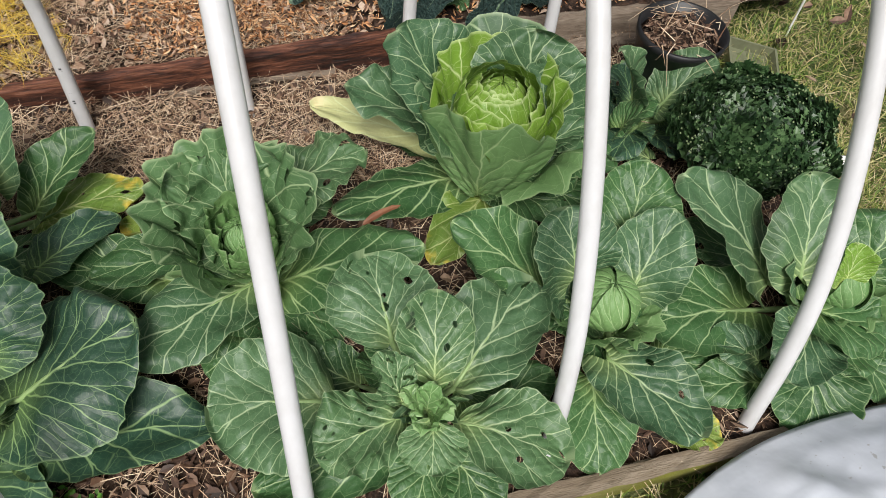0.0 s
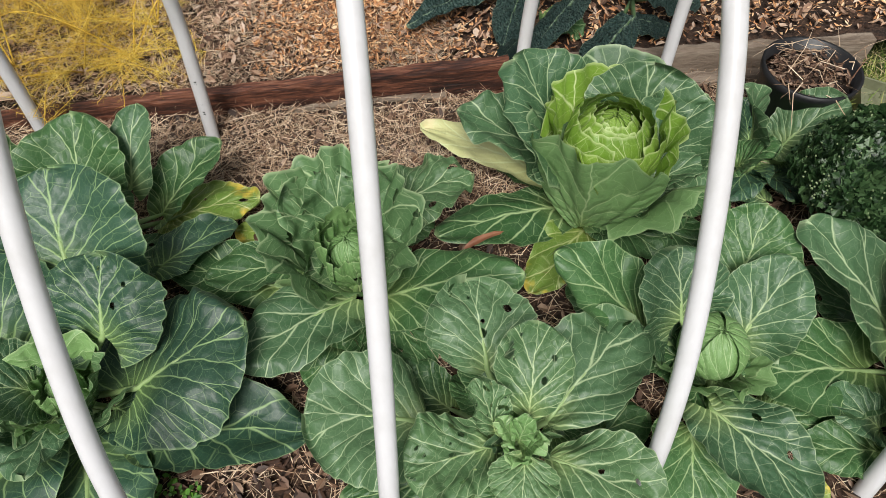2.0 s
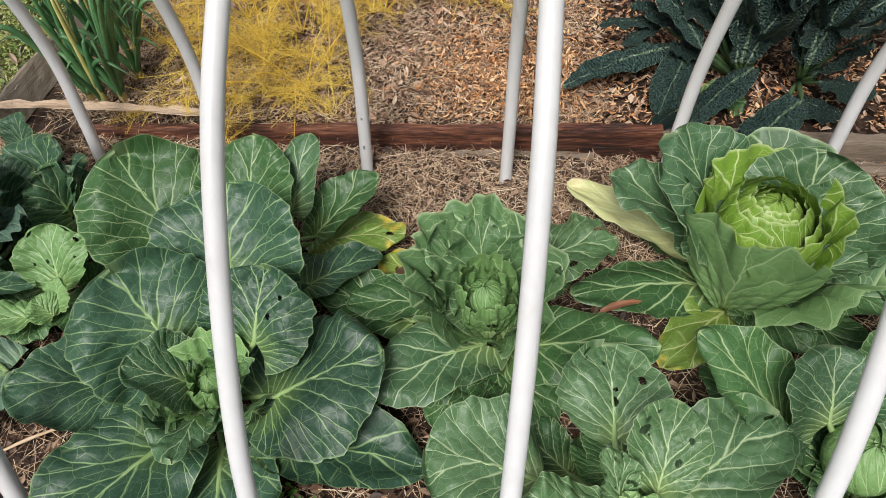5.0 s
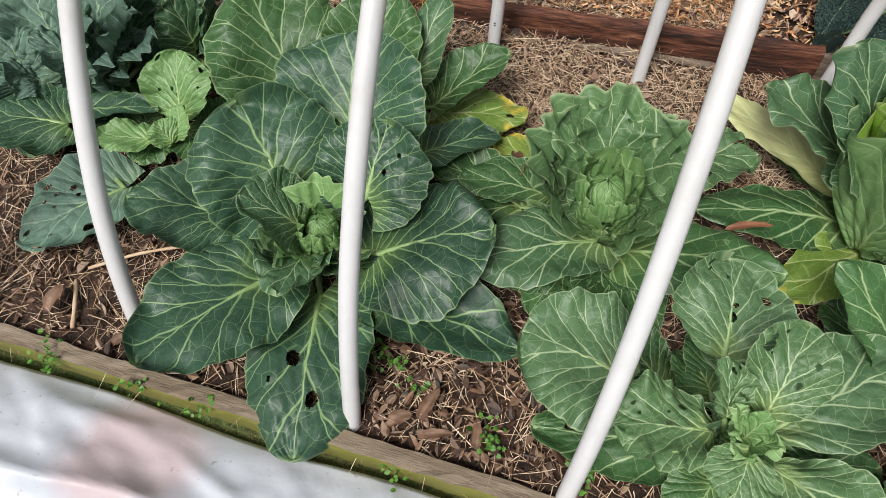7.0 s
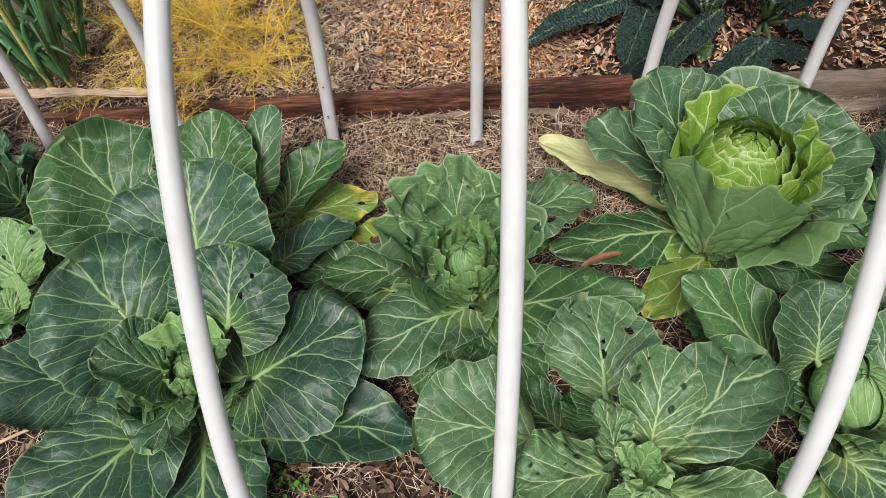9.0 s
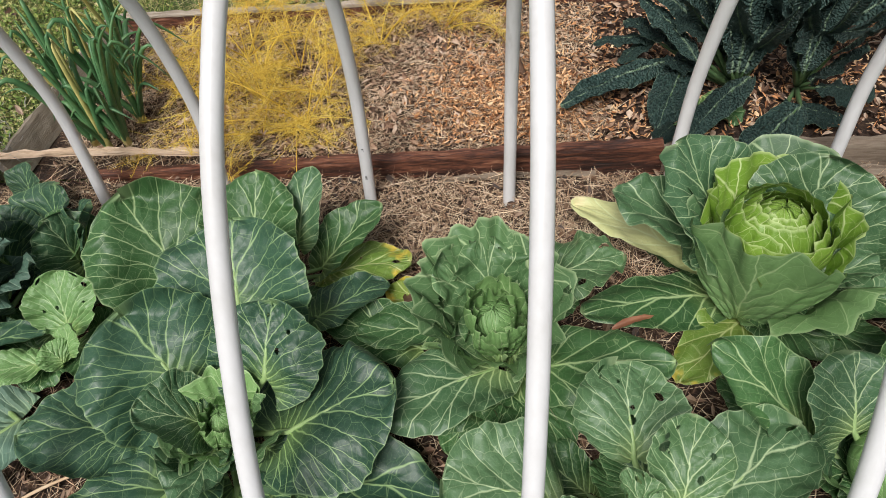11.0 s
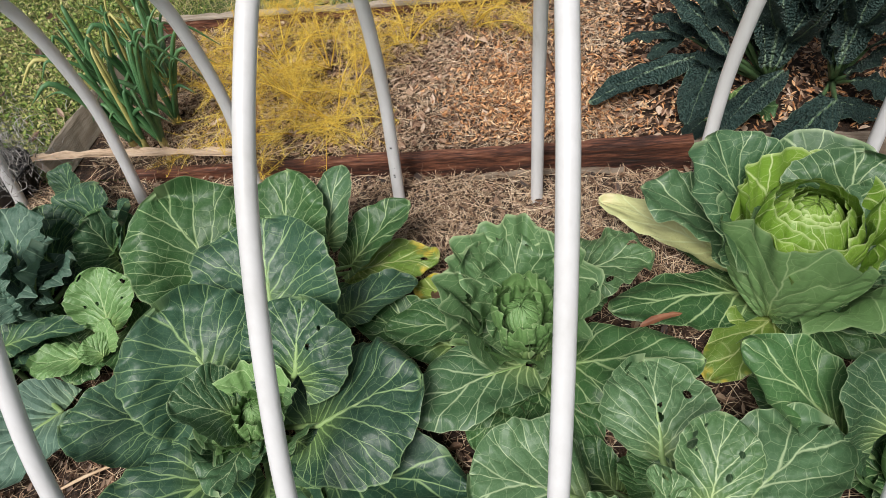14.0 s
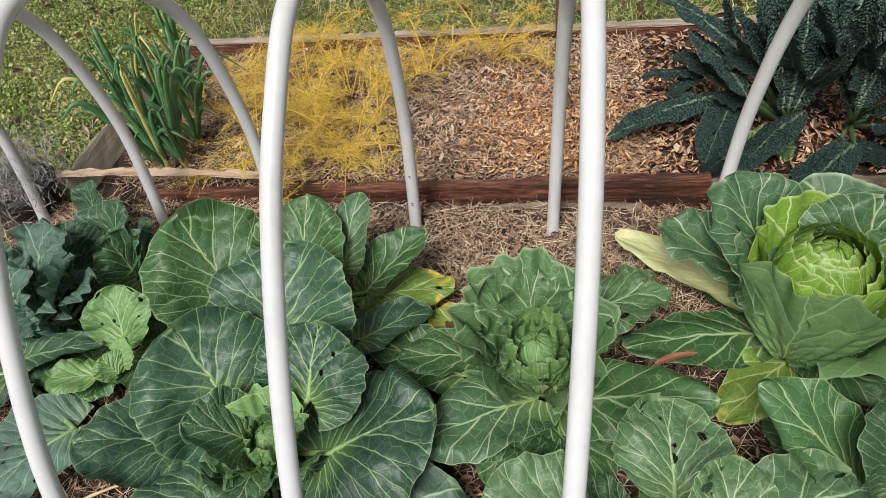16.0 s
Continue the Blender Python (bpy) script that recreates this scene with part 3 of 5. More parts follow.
leaf(lace, (0.703, 0.114, 0.220), (0.673, 0.123, 0.300), 0.060, M_PALE, ruffle=.14, lobe=.2)
leaf(lace, (0.720, 0.094, 0.220), (0.749, 0.081, 0.290), 0.065, M_PALE, ruffle=.14, lobe=.2)
leaf(lace, (0.714, 0.090, 0.220), (0.681, 0.067, 0.270), 0.065, M_PALE, ruffle=.14, lobe=.2)
leaf(lace, (0.677, 0.113, 0.060), (0.366, 0.079, 0.050), 0.163, M_GREEN, holes=2)
leaf(lace, (0.713, 0.065, 0.080), (0.657, -0.046, 0.080), 0.14, M_GREEN, ruffle=.02, lobe=.3)
leaf(lace, (0.757, 0.055, 0.080), (0.820, -0.074, 0.060), 0.14, M_GREEN, ruffle=.02, lobe=.3)

round_cabbage = thing("cabbage", (1.209, 0.290, 0.000), "green cabbage with a firm round head", "cabbage", "cabbages in the bed")
head(round_cabbage, (1.170, 0.294, 0.140), .075, M_PALE)
leaf(round_cabbage, (1.045, 0.368, 0.120), (0.856, 0.498, 0.250), 0.202, M_GREEN)
leaf(round_cabbage, (1.107, 0.350, 0.180), (1.094, 0.449, 0.300), 0.213, M_MID)
leaf(round_cabbage, (1.276, 0.443, 0.150), (1.337, 0.552, 0.280), 0.207, M_GREEN)
leaf(round_cabbage, (1.240, 0.307, 0.130), (1.348, 0.416, 0.270), 0.186, M_MID)
leaf(round_cabbage, (1.132, 0.167, 0.120), (1.255, -0.033, 0.120), 0.190, M_MID, holes=2)
leaf(round_cabbage, (1.101, 0.145, 0.060), (1.055, -0.037, 0.020), 0.187, M_GREEN)
leaf(round_cabbage, (1.258, 0.030, 0.010), (1.350, -0.026, 0.020), 0.100, M_YELLOW)

right = thing("cabbage", (1.785, 0.215, 0.000), "green cabbage with a pale head near the mum", "cabbage", "cabbages in the bed")
head(right, (1.724, 0.225, 0.150), .07, M_PALE)
leaf(right, (1.591, 0.281, 0.100), (1.407, 0.505, 0.280), 0.216, M_LACE)
leaf(right, (1.639, 0.257, 0.150), (1.683, 0.432, 0.300), 0.200, M_LACE)
leaf(right, (1.642, 0.183, 0.120), (1.773, 0.076, 0.120), 0.197, M_GREEN)
leaf(right, (1.635, 0.151, 0.100), (1.510, 0.040, 0.100), 0.166, M_MID)
leaf(right, (1.496, 0.113, 0.060), (1.394, 0.185, 0.090), 0.118, M_MID, cup=.3)
leaf(right, (1.604, 0.081, 0.080), (1.533, -0.073, 0.020), 0.206, M_GREEN)
leaf(right, (1.792, 0.238, 0.130), (1.876, 0.309, 0.250), 0.247, M_GREEN)
leaf(right, (1.691, 0.203, 0.200), (1.700, 0.247, 0.280), 0.091, M_LIME, cup=.4)
leaf(right, (1.534, 0.237, 0.060), (1.224, 0.238, 0.100), 0.226, M_GREEN)
leaf(right, (1.489, 0.068, 0.040), (1.323, 0.090, 0.040), 0.125, M_GREEN)
leaf(right, (1.742, 0.079, 0.050), (1.772, -0.032, 0.030), 0.164, M_GREEN)

bright = thing("cabbage", (1.133, 0.942, 0.030), "large cabbage with a bright yellow-green open heart", "cabbage", "cabbages in the bed")
leaf(bright, (0.947, 0.853, 0.200), (0.830, 0.958, 0.400), 0.295, M_MID)
leaf(bright, (1.146, 0.868, 0.220), (1.164, 0.923, 0.380), 0.306, M_LACE)
leaf(bright, (1.172, 0.772, 0.200), (1.281, 0.845, 0.340), 0.228, M_LACE)
leaf(bright, (0.946, 0.832, 0.150), (0.694, 0.926, 0.280), 0.210, M_LACE, ruffle=.08)
leaf(bright, (0.926, 0.859, 0.080), (0.606, 1.038, 0.120), 0.145, M_CREAM)
leaf(bright, (0.954, 0.841, 0.060), (0.793, 0.936, 0.080), 0.129, M_GREEN)
leaf(bright, (1.127, 0.704, 0.200), (1.278, 0.710, 0.270), 0.096, M_LACE, cup=.4)
leaf(bright, (1.037, 0.703, 0.100), (1.221, 0.636, 0.150), 0.173, M_GREEN)
leaf(bright, (0.971, 0.771, 0.050), (0.614, 0.694, 0.080), 0.180, M_GREEN, cup=-.1)
leaf(bright, (1.025, 0.726, 0.030), (0.829, 0.531, 0.030), 0.150, M_YELLOW)
leaf(bright, (1.054, 0.722, 0.050), (1.177, 0.597, 0.050), 0.159, M_GREEN)
leaf(bright, (1.245, 0.790, 0.060), (1.375, 0.696, 0.080), 0.152, M_GREEN)

rearright = thing("cabbage", (1.532, 0.879, 0.030), "blue-green cabbage leaves behind the potted mum", "cabbage", "cabbages in the bed")
leaf(rearright, (1.456, 0.842, 0.160), (1.387, 0.862, 0.340), 0.147, M_LACE, cup=.4)
leaf(rearright, (1.577, 0.872, 0.120), (1.702, 0.900, 0.240), 0.170, M_LACE, cup=.3)
leaf(rearright, (1.406, 0.786, 0.140), (1.469, 0.758, 0.240), 0.130, M_GREEN, cup=.3)
leaf(rearright, (1.499, 0.735, 0.050), (1.354, 0.778, 0.080), 0.119, M_MID)

rear = thing("cabbage", (-0.393, 0.805, 0.000), "tall cabbage with broad upright leaves against the plank", "cabbage", "cabbages in the bed")
leaf(rear, (-0.441, 0.760, 0.120), (-0.601, 0.902, 0.300), 0.395, M_GREEN)
leaf(rear, (-0.263, 0.842, 0.120), (-0.251, 0.999, 0.300), 0.271, M_GREEN)
leaf(rear, (-0.146, 0.875, 0.150), (-0.111, 1.040, 0.280), 0.134, M_MID)
leaf(rear, (-0.603, 0.923, 0.150), (-0.661, 0.945, 0.250), 0.149, M_BLUE)
leaf(rear, (-0.086, 0.842, 0.080), (0.088, 0.961, 0.200), 0.149, M_GREEN, cup=.5)
leaf(rear, (-0.076, 0.846, 0.050), (0.161, 0.865, 0.080), 0.167, M_YELLOW, holes=4)
leaf(rear, (-0.057, 0.664, 0.100), (0.111, 0.777, 0.100), 0.134, M_BLUE)

farleft = thing("cabbage", (-1.007, 0.957, 0.000), "blue-green cabbage by the end of the plank", "cabbage", "cabbages in the bed")
leaf(farleft, (-0.916, 0.945, 0.100), (-0.883, 1.013, 0.250), 0.286, M_BLUE)
leaf(farleft, (-1.018, 0.893, 0.100), (-1.061, 0.952, 0.220), 0.189, M_BLUE)
leaf(farleft, (-0.879, 0.875, 0.100), (-0.843, 0.961, 0.200), 0.160, M_GREEN)
leaf(farleft, (-1.108, 1.122, 0.100), (-1.093, 1.176, 0.200), 0.146, M_BLUE)
leaf(farleft, (-1.016, 0.823, 0.100), (-1.051, 0.833, 0.240), 0.236, M_BLUE)
leaf(farleft, (-0.811, 0.855, 0.100), (-0.840, 0.865, 0.250), 0.223, M_MID)
leaf(farleft, (-0.796, 0.884, 0.120), (-0.716, 0.917, 0.260), 0.172, M_BLUE)
leaf(farleft, (-0.988, 0.642, 0.060), (-1.076, 0.582, 0.080), 0.202, M_BLUE)
leaf(farleft, (-0.731, 0.809, 0.080), (-0.624, 0.856, 0.160), 0.169, M_GREEN)

small = thing("cabbage", (-0.771, 0.619, 0.000), "small pale green cabbage seedling with holes", "cabbage", "cabbages in the bed")
leaf(small, (-0.724, 0.611, 0.100), (-0.746, 0.718, 0.220), 0.186, M_PALE, holes=7, lobe=.3, shape=.95)
leaf(small, (-0.749, 0.509, 0.100), (-0.871, 0.463, 0.120), 0.116, M_PALE, lobe=.3, shape=.95)
leaf(small, (-0.690, 0.537, 0.100), (-0.670, 0.587, 0.170), 0.083, M_PALE, lobe=.3, shape=.95)
leaf(small, (-0.694, 0.515, 0.100), (-0.732, 0.533, 0.150), 0.091, M_PALE, lobe=.3, shape=.95)

leftdark = thing("cabbage", (-1.101, 0.564, -0.000), "dark green cabbage leaves at the bed's end", "cabbage", "cabbages in the bed")
leaf(leftdark, (-1.001, 0.495, 0.100), (-1.203, 0.445, 0.120), 0.254, M_BLUE)
leaf(leftdark, (-1.019, 0.532, 0.100), (-0.776, 0.596, 0.120), 0.107, M_BLUE)
leaf(leftdark, (-0.774, 0.376, 0.050), (-0.933, 0.162, 0.050), 0.263, M_CURLY, holes=12)

kale_a = thing("kale_plant", (1.183, 1.618, 0.060), "dark lacinato kale plant with long blistered leaves", "kale", "kale plants")
leaf(kale_a, (0.972, 1.687, 0.150), (0.597, 1.522, 0.100), 0.110, M_KALE, shape=.9, ruffle=.06, cup=-.15, puff=.03, lobe=.2)
leaf(kale_a, (1.006, 1.642, 0.180), (0.889, 1.383, 0.100), 0.141, M_KALE, shape=.9, ruffle=.06, cup=-.15, puff=.03, lobe=.2)
leaf(kale_a, (1.168, 1.504, 0.200), (0.954, 1.287, 0.150), 0.104, M_KALE, shape=.9, ruffle=.06, puff=.03, lobe=.2, cup=-.25)
leaf(kale_a, (0.910, 1.749, 0.200), (0.720, 1.807, 0.150), 0.078, M_KALE, shape=.9, ruffle=.08, puff=.03, lobe=.2, cup=-.25)
leaf(kale_a, (0.926, 1.773, 0.200), (0.801, 1.726, 0.120), 0.078, M_KALE, shape=.9, ruffle=.08, puff=.03, lobe=.2, cup=-.25)
leaf(kale_a, (1.006, 1.516, 0.250), (0.847, 1.755, 0.350), 0.079, M_KALE, shape=.9, ruffle=.08, puff=.03, lobe=.2, cup=-.25)
leaf(kale_a, (0.980, 1.616, 0.350), (0.745, 1.925, 0.400), 0.083, M_KALE, shape=.9, ruffle=.08, puff=.03, lobe=.2, cup=-.25)
leaf(kale_a, (1.047, 1.567, 0.300), (0.945, 1.644, 0.350), 0.107, M_KALE, shape=.9, ruffle=.08, puff=.03, lobe=.2, cup=-.25)
leaf(kale_a, (0.926, 1.356, 0.140), (0.868, 1.318, 0.100), 0.066, M_KALE, ruffle=.1, puff=.03, lobe=.2, cup=-.25)
leaf(kale_a, (1.122, 1.532, 0.200), (0.982, 1.608, 0.550), 0.085, M_KALE, shape=.9, ruffle=.08, puff=.03, lobe=.2, cup=-.25)
leaf(kale_a, (1.138, 1.532, 0.200), (1.142, 1.663, 0.550), 0.087, M_KALE, shape=.9, ruffle=.08, puff=.03, lobe=.2, cup=-.25)
leaf(kale_a, (1.154, 1.531, 0.200), (1.287, 1.648, 0.450), 0.088, M_KALE, shape=.9, ruffle=.08, puff=.03, lobe=.2, cup=-.25)
leaf(kale_a, (1.142, 1.593, 0.200), (1.075, 1.599, 0.500), 0.095, M_KALE, shape=.9, ruffle=.08, puff=.03, lobe=.2, cup=-.25)
leaf(kale_a, (1.123, 1.625, 0.200), (0.957, 1.708, 0.450), 0.089, M_KALE, shape=.9, ruffle=.08, puff=.03, lobe=.2, cup=-.25)
leaf(kale_a, (1.056, 1.550, 0.100), (1.156, 1.431, 0.080), 0.127, M_GREEN, ruffle=.08, lobe=.2)
leaf(kale_a, (1.006, 1.694, 0.200), (0.810, 1.777, 0.250), 0.083, M_KALE, shape=.9, ruffle=.08, puff=.03, lobe=.2, cup=-.25)
leaf(kale_a, (1.059, 1.595, 0.200), (0.923, 1.598, 0.200), 0.107, M_KALE, shape=.9, ruffle=.08, puff=.03, lobe=.2, cup=-.25)

kale_b = thing("kale_plant", (1.372, 1.617, 0.060), "dark lacinato kale plant with drooping leaves over the plank", "kale", "kale plants")
leaf(kale_b, (1.276, 1.354, 0.200), (1.081, 1.190, 0.080), 0.129, M_KALE, shape=.9, ruffle=.07, cup=-.1, puff=.03, lobe=.2)
leaf(kale_b, (1.281, 1.459, 0.120), (1.471, 1.420, 0.080), 0.110, M_KALE, shape=.9, ruffle=.07, puff=.03, lobe=.2, cup=-.25)
leaf(kale_b, (1.313, 1.528, 0.200), (1.207, 1.657, 0.500), 0.097, M_KALE, shape=.9, ruffle=.08, puff=.03, lobe=.2, cup=-.25)
leaf(kale_b, (1.329, 1.528, 0.200), (1.274, 1.614, 0.550), 0.096, M_KALE, shape=.9, ruffle=.08, puff=.03, lobe=.2, cup=-.25)
leaf(kale_b, (1.336, 1.528, 0.200), (1.393, 1.606, 0.450), 0.098, M_KALE, shape=.9, ruffle=.08, puff=.03, lobe=.2, cup=-.25)
leaf(kale_b, (1.313, 1.558, 0.200), (1.182, 1.612, 0.420), 0.097, M_KALE, shape=.9, ruffle=.08, puff=.03, lobe=.2, cup=-.25)
leaf(kale_b, (1.371, 1.539, 0.150), (1.471, 1.493, 0.300), 0.100, M_KALE, shape=.9, ruffle=.08, puff=.03, lobe=.2, cup=-.25)
leaf(kale_b, (1.301, 1.515, 0.250), (1.225, 1.522, 0.450), 0.105, M_KALE, shape=.9, ruffle=.1, puff=.03, lobe=.2, cup=-.25)
leaf(kale_b, (1.379, 1.510, 0.150), (1.531, 1.453, 0.150), 0.112, M_KALE, shape=.9, ruffle=.08, puff=.03, lobe=.2, cup=-.25)

kale_c = thing("kale_plant", (1.78, 1.72, 0.060), "dark lacinato kale plant with upright leaves at the bed's end", "kale", "kale plants")


def tall_kale(plant, n, seed, high):
    """Long narrow leaves that rise from a short stem and arch over at the tip."""
    rg = random.Random(seed)
    for i in range(n):
        a = 6.283 * (i + rg.uniform(0.1, 0.9)) / n
        o = plant.location
        d = Vector((math.cos(a), math.sin(a), 0))
        B = o + d * rg.uniform(0.03, 0.07) + Vector((0, 0, rg.uniform(0.14, 0.26)))
        T = o + d * rg.uniform(0.12, 0.3) + Vector((0, 0, rg.uniform(*high)))
        leaf(plant, B, T, rg.uniform(0.06, 0.095), M_KALE, arch=rg.uniform(-0.2, -0.08), shape=.85, ruffle=.07, puff=.015, lobe=.2, cup=-.4, roll=rg.uniform(-20, 20))
    v, f = tube_data([Vector((0, 0, -0.03)), Vector((0.005, 0, 0.1)), Vector((0, 0.005, 0.3))], [0.016, 0.015, 0.011], 9)
    child("stem", mesh_of("stem", v, f, [M_KSTALK]), plant)


tall_kale(kale_a, 13, 501, (0.42, 0.66))
tall_kale(kale_b, 15, 502, (0.42, 0.7))
tall_kale(kale_c, 14, 503, (0.3, 0.6))

curly = thing("kale_plant", (-1.174, 0.724, 0.000), "grey-green curly kale with frilled leaves", "kale", "kale plants")
leaf(curly, (-0.991, 0.667, 0.120), (-1.122, 0.633, 0.250), 0.188, M_CURLY, ruffle=.12, puff=.012, lobes=.05, cup=.1)
leaf(curly, (-0.988, 0.691, 0.120), (-0.850, 0.729, 0.300), 0.209, M_CURLY, ruffle=.12, puff=.012, lobes=.05, cup=.1)
leaf(curly, (-1.052, 0.648, 0.120), (-1.033, 0.722, 0.300), 0.197, M_CURLY, ruffle=.12, puff=.012, lobes=.05, cup=.1)
leaf(curly, (-1.176, 0.588, 0.120), (-1.218, 0.652, 0.250), 0.206, M_CURLY, ruffle=.12, puff=.012, lobes=.05, cup=.1)
leaf(curly, (-0.942, 0.705, 0.120), (-0.806, 0.722, 0.250), 0.153, M_CURLY, ruffle=.12, puff=.012, lobes=.05, cup=.1)
leaf(curly, (-1.124, 0.602, 0.100), (-1.205, 0.567, 0.200), 0.146, M_CURLY, ruffle=.12, puff=.012, lobes=.05, cup=.1)
leaf(curly, (-1.104, 0.668, 0.150), (-1.203, 0.783, 0.300), 0.215, M_CURLY, ruffle=.12, puff=.012, lobes=.05, cup=.1)
leaf(curly, (-1.040, 0.736, 0.150), (-1.023, 0.888, 0.300), 0.211, M_CURLY, ruffle=.12, puff=.012, lobes=.05, cup=.1)
leaf(curly, (-1.320, 0.702, 0.150), (-1.412, 0.718, 0.250), 0.231, M_CURLY, ruffle=.12, puff=.012, lobes=.05, cup=.1)


# hearts and their wrapping leaves
BC = (1.05, 0.80)
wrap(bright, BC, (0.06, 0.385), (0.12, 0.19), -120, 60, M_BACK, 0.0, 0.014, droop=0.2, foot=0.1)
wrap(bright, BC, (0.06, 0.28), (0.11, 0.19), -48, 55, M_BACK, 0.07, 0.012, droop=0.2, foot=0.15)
for az, half, r1, z1, ma, fl, cl in ((15, 55, 0.185, 0.33, M_LACE, 0.06, 0.0), (75, 60, 0.185, 0.38, M_LACE, 0.04, 0.0), (165, 52, 0.17, 0.35, M_LACE, 0.04, 0.0),
                                     (-10, 60, 0.15, 0.34, M_LIME, 0.015, 0.1), (55, 65, 0.15, 0.36, M_LIME, 0.015, 0.1), (120, 65, 0.15, 0.375, M_LIME, 0.015, 0.1), (185, 62, 0.15, 0.36, M_LIME, 0.01, 0.1)):
    wrap(bright, BC, (0.05, z1), (0.055, r1), az, half, ma, fl, 0.009, droop=0.25, close=cl)
for az, half, r1, z1, cl in ((-85, 85, 0.145, 0.315, 0.7), (30, 95, 0.135, 0.33, 1.1), (160, 95, 0.132, 0.335, 1.1), (-60, 110, 0.12, 0.335, 1.6), (70, 110, 0.115, 0.34, 1.7), (190, 115, 0.11, 0.34, 1.8), (-20, 120, 0.095, 0.345, 2.1), (120, 120, 0.09, 0.345, 2.1)):
    wrap(bright, BC, (0.1, z1), (0.06, r1), az, half, M_LIME, 0.0, 0.003, droop=0.03, close=cl)
head(bright, (1.05, 0.80, 0.285), 0.06, M_LIME)
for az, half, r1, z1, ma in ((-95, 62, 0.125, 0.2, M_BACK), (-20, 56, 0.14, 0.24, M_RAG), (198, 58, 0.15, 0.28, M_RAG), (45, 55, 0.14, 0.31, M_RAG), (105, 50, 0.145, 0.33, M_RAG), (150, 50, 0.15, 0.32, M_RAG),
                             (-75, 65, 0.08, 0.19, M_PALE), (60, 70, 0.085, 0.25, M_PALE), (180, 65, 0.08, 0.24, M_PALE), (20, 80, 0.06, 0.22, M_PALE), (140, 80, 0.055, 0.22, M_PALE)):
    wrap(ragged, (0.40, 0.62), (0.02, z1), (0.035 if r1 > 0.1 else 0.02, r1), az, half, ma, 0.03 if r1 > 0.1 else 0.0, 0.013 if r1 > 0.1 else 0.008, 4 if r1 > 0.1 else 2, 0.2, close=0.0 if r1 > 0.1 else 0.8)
head(ragged, (0.40, 0.62, 0.15), 0.05, M_PALE)
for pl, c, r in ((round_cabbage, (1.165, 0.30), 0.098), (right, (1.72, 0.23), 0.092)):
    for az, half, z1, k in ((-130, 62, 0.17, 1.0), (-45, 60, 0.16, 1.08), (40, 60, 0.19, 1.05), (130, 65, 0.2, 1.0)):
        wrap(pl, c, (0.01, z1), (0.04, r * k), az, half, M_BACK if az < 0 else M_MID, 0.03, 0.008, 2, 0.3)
for az, half, r1, z1, ma in ((-100, 65, 0.085, 0.2, M_PALE), (-10, 65, 0.085, 0.23, M_RAG), (100, 68, 0.085, 0.24, M_PALE), (190, 62, 0.1, 0.22, M_RAG), (-60, 60, 0.115, 0.18, M_RAG), (-80, 75, 0.05, 0.2, M_PALE), (60, 80, 0.05, 0.22, M_PALE), (190, 80, 0.045, 0.21, M_PALE)):
    wrap(dark, (-0.19, 0.33), (0.08, z1), (0.025, r1), az, half, ma, 0.015 if r1 > 0.08 else 0.0, 0.008, 2, 0.25, close=0.0 if r1 > 0.08 else 0.9)
for az, half, r1, z1, ma in ((-40, 50, 0.045, 0.24, M_RAG), (80, 50, 0.04, 0.25, M_PALE), (190, 55, 0.042, 0.24, M_MID), (10, 60, 0.02, 0.22, M_PALE)):
    wrap(lace, (0.717, 0.135), (0.1, z1), (0.01, r1), az, half, ma, 0.02, 0.01, 2, 0.35)
for i, (pl, n, ma) in enumerate(((round_cabbage, 7, M_GREEN), (right, 8, M_GREEN), (bright, 7, M_GREEN), (leftdark, 7, M_BLUE), (farleft, 8, M_BLUE), (rear, 8, M_GREEN), (rearright, 7, M_BLUE), (curly, 8, M_CURLY), (small, 6, M_GREEN))):
    fill(pl, n, 300 + i, ma, 0.2)
fill(ragged, 4, 320, M_GREEN, 0.24, 0.2, 2.6)
fill(dark, 5, 321, M_BLUE, 0.24, 0.5, 3.6)
fill(lace, 5, 322, M_GREEN, 0.22, -0.6, 2.6)

# low, shaded leaves that close the gaps between neighbouring plants
for pl, base, tip, wd, ma in ((ragged, (0.45, 0.54, 0.02), (0.57, 0.36, 0.03), 0.15, M_GREEN), (ragged, (0.37, 0.50, 0.03), (0.30, 0.34, 0.02), 0.14, M_GREEN), (ragged, (0.54, 0.60, 0.02), (0.72, 0.50, 0.03), 0.13, M_GREEN),
                              (lace, (0.81, 0.25, 0.03), (0.93, 0.42, 0.04), 0.16, M_GREEN), (lace, (0.85, 0.15, 0.03), (1.03, 0.20, 0.03), 0.14, M_GREEN), (lace, (0.60, 0.26, 0.03), (0.47, 0.37, 0.02), 0.14, M_GREEN),
                              (round_cabbage, (1.28, 0.38, 0.03), (1.40, 0.48, 0.03), 0.15, M_GREEN), (round_cabbage, (1.30, 0.18, 0.03), (1.42, 0.10, 0.03), 0.14, M_GREEN), (round_cabbage, (1.05, 0.42, 0.03), (0.93, 0.55, 0.03), 0.14, M_GREEN),
                              (right, (1.62, 0.34, 0.03), (1.52, 0.52, 0.04), 0.16, M_GREEN), (bright, (1.18, 0.72, 0.03), (1.30, 0.58, 0.04), 0.16, M_GREEN), (bright, (1.28, 0.82, 0.03), (1.42, 0.76, 0.05), 0.16, M_MID),
                              (dark, (-0.40, 0.46, 0.03), (-0.56, 0.52, 0.05), 0.17, M_BLUE), (rear, (-0.20, 0.74, 0.03), (0.02, 0.72, 0.04), 0.15, M_GREEN)):
    leaf(pl, base, tip, wd, ma, cup=0.1, arch=0.1, holes=2)

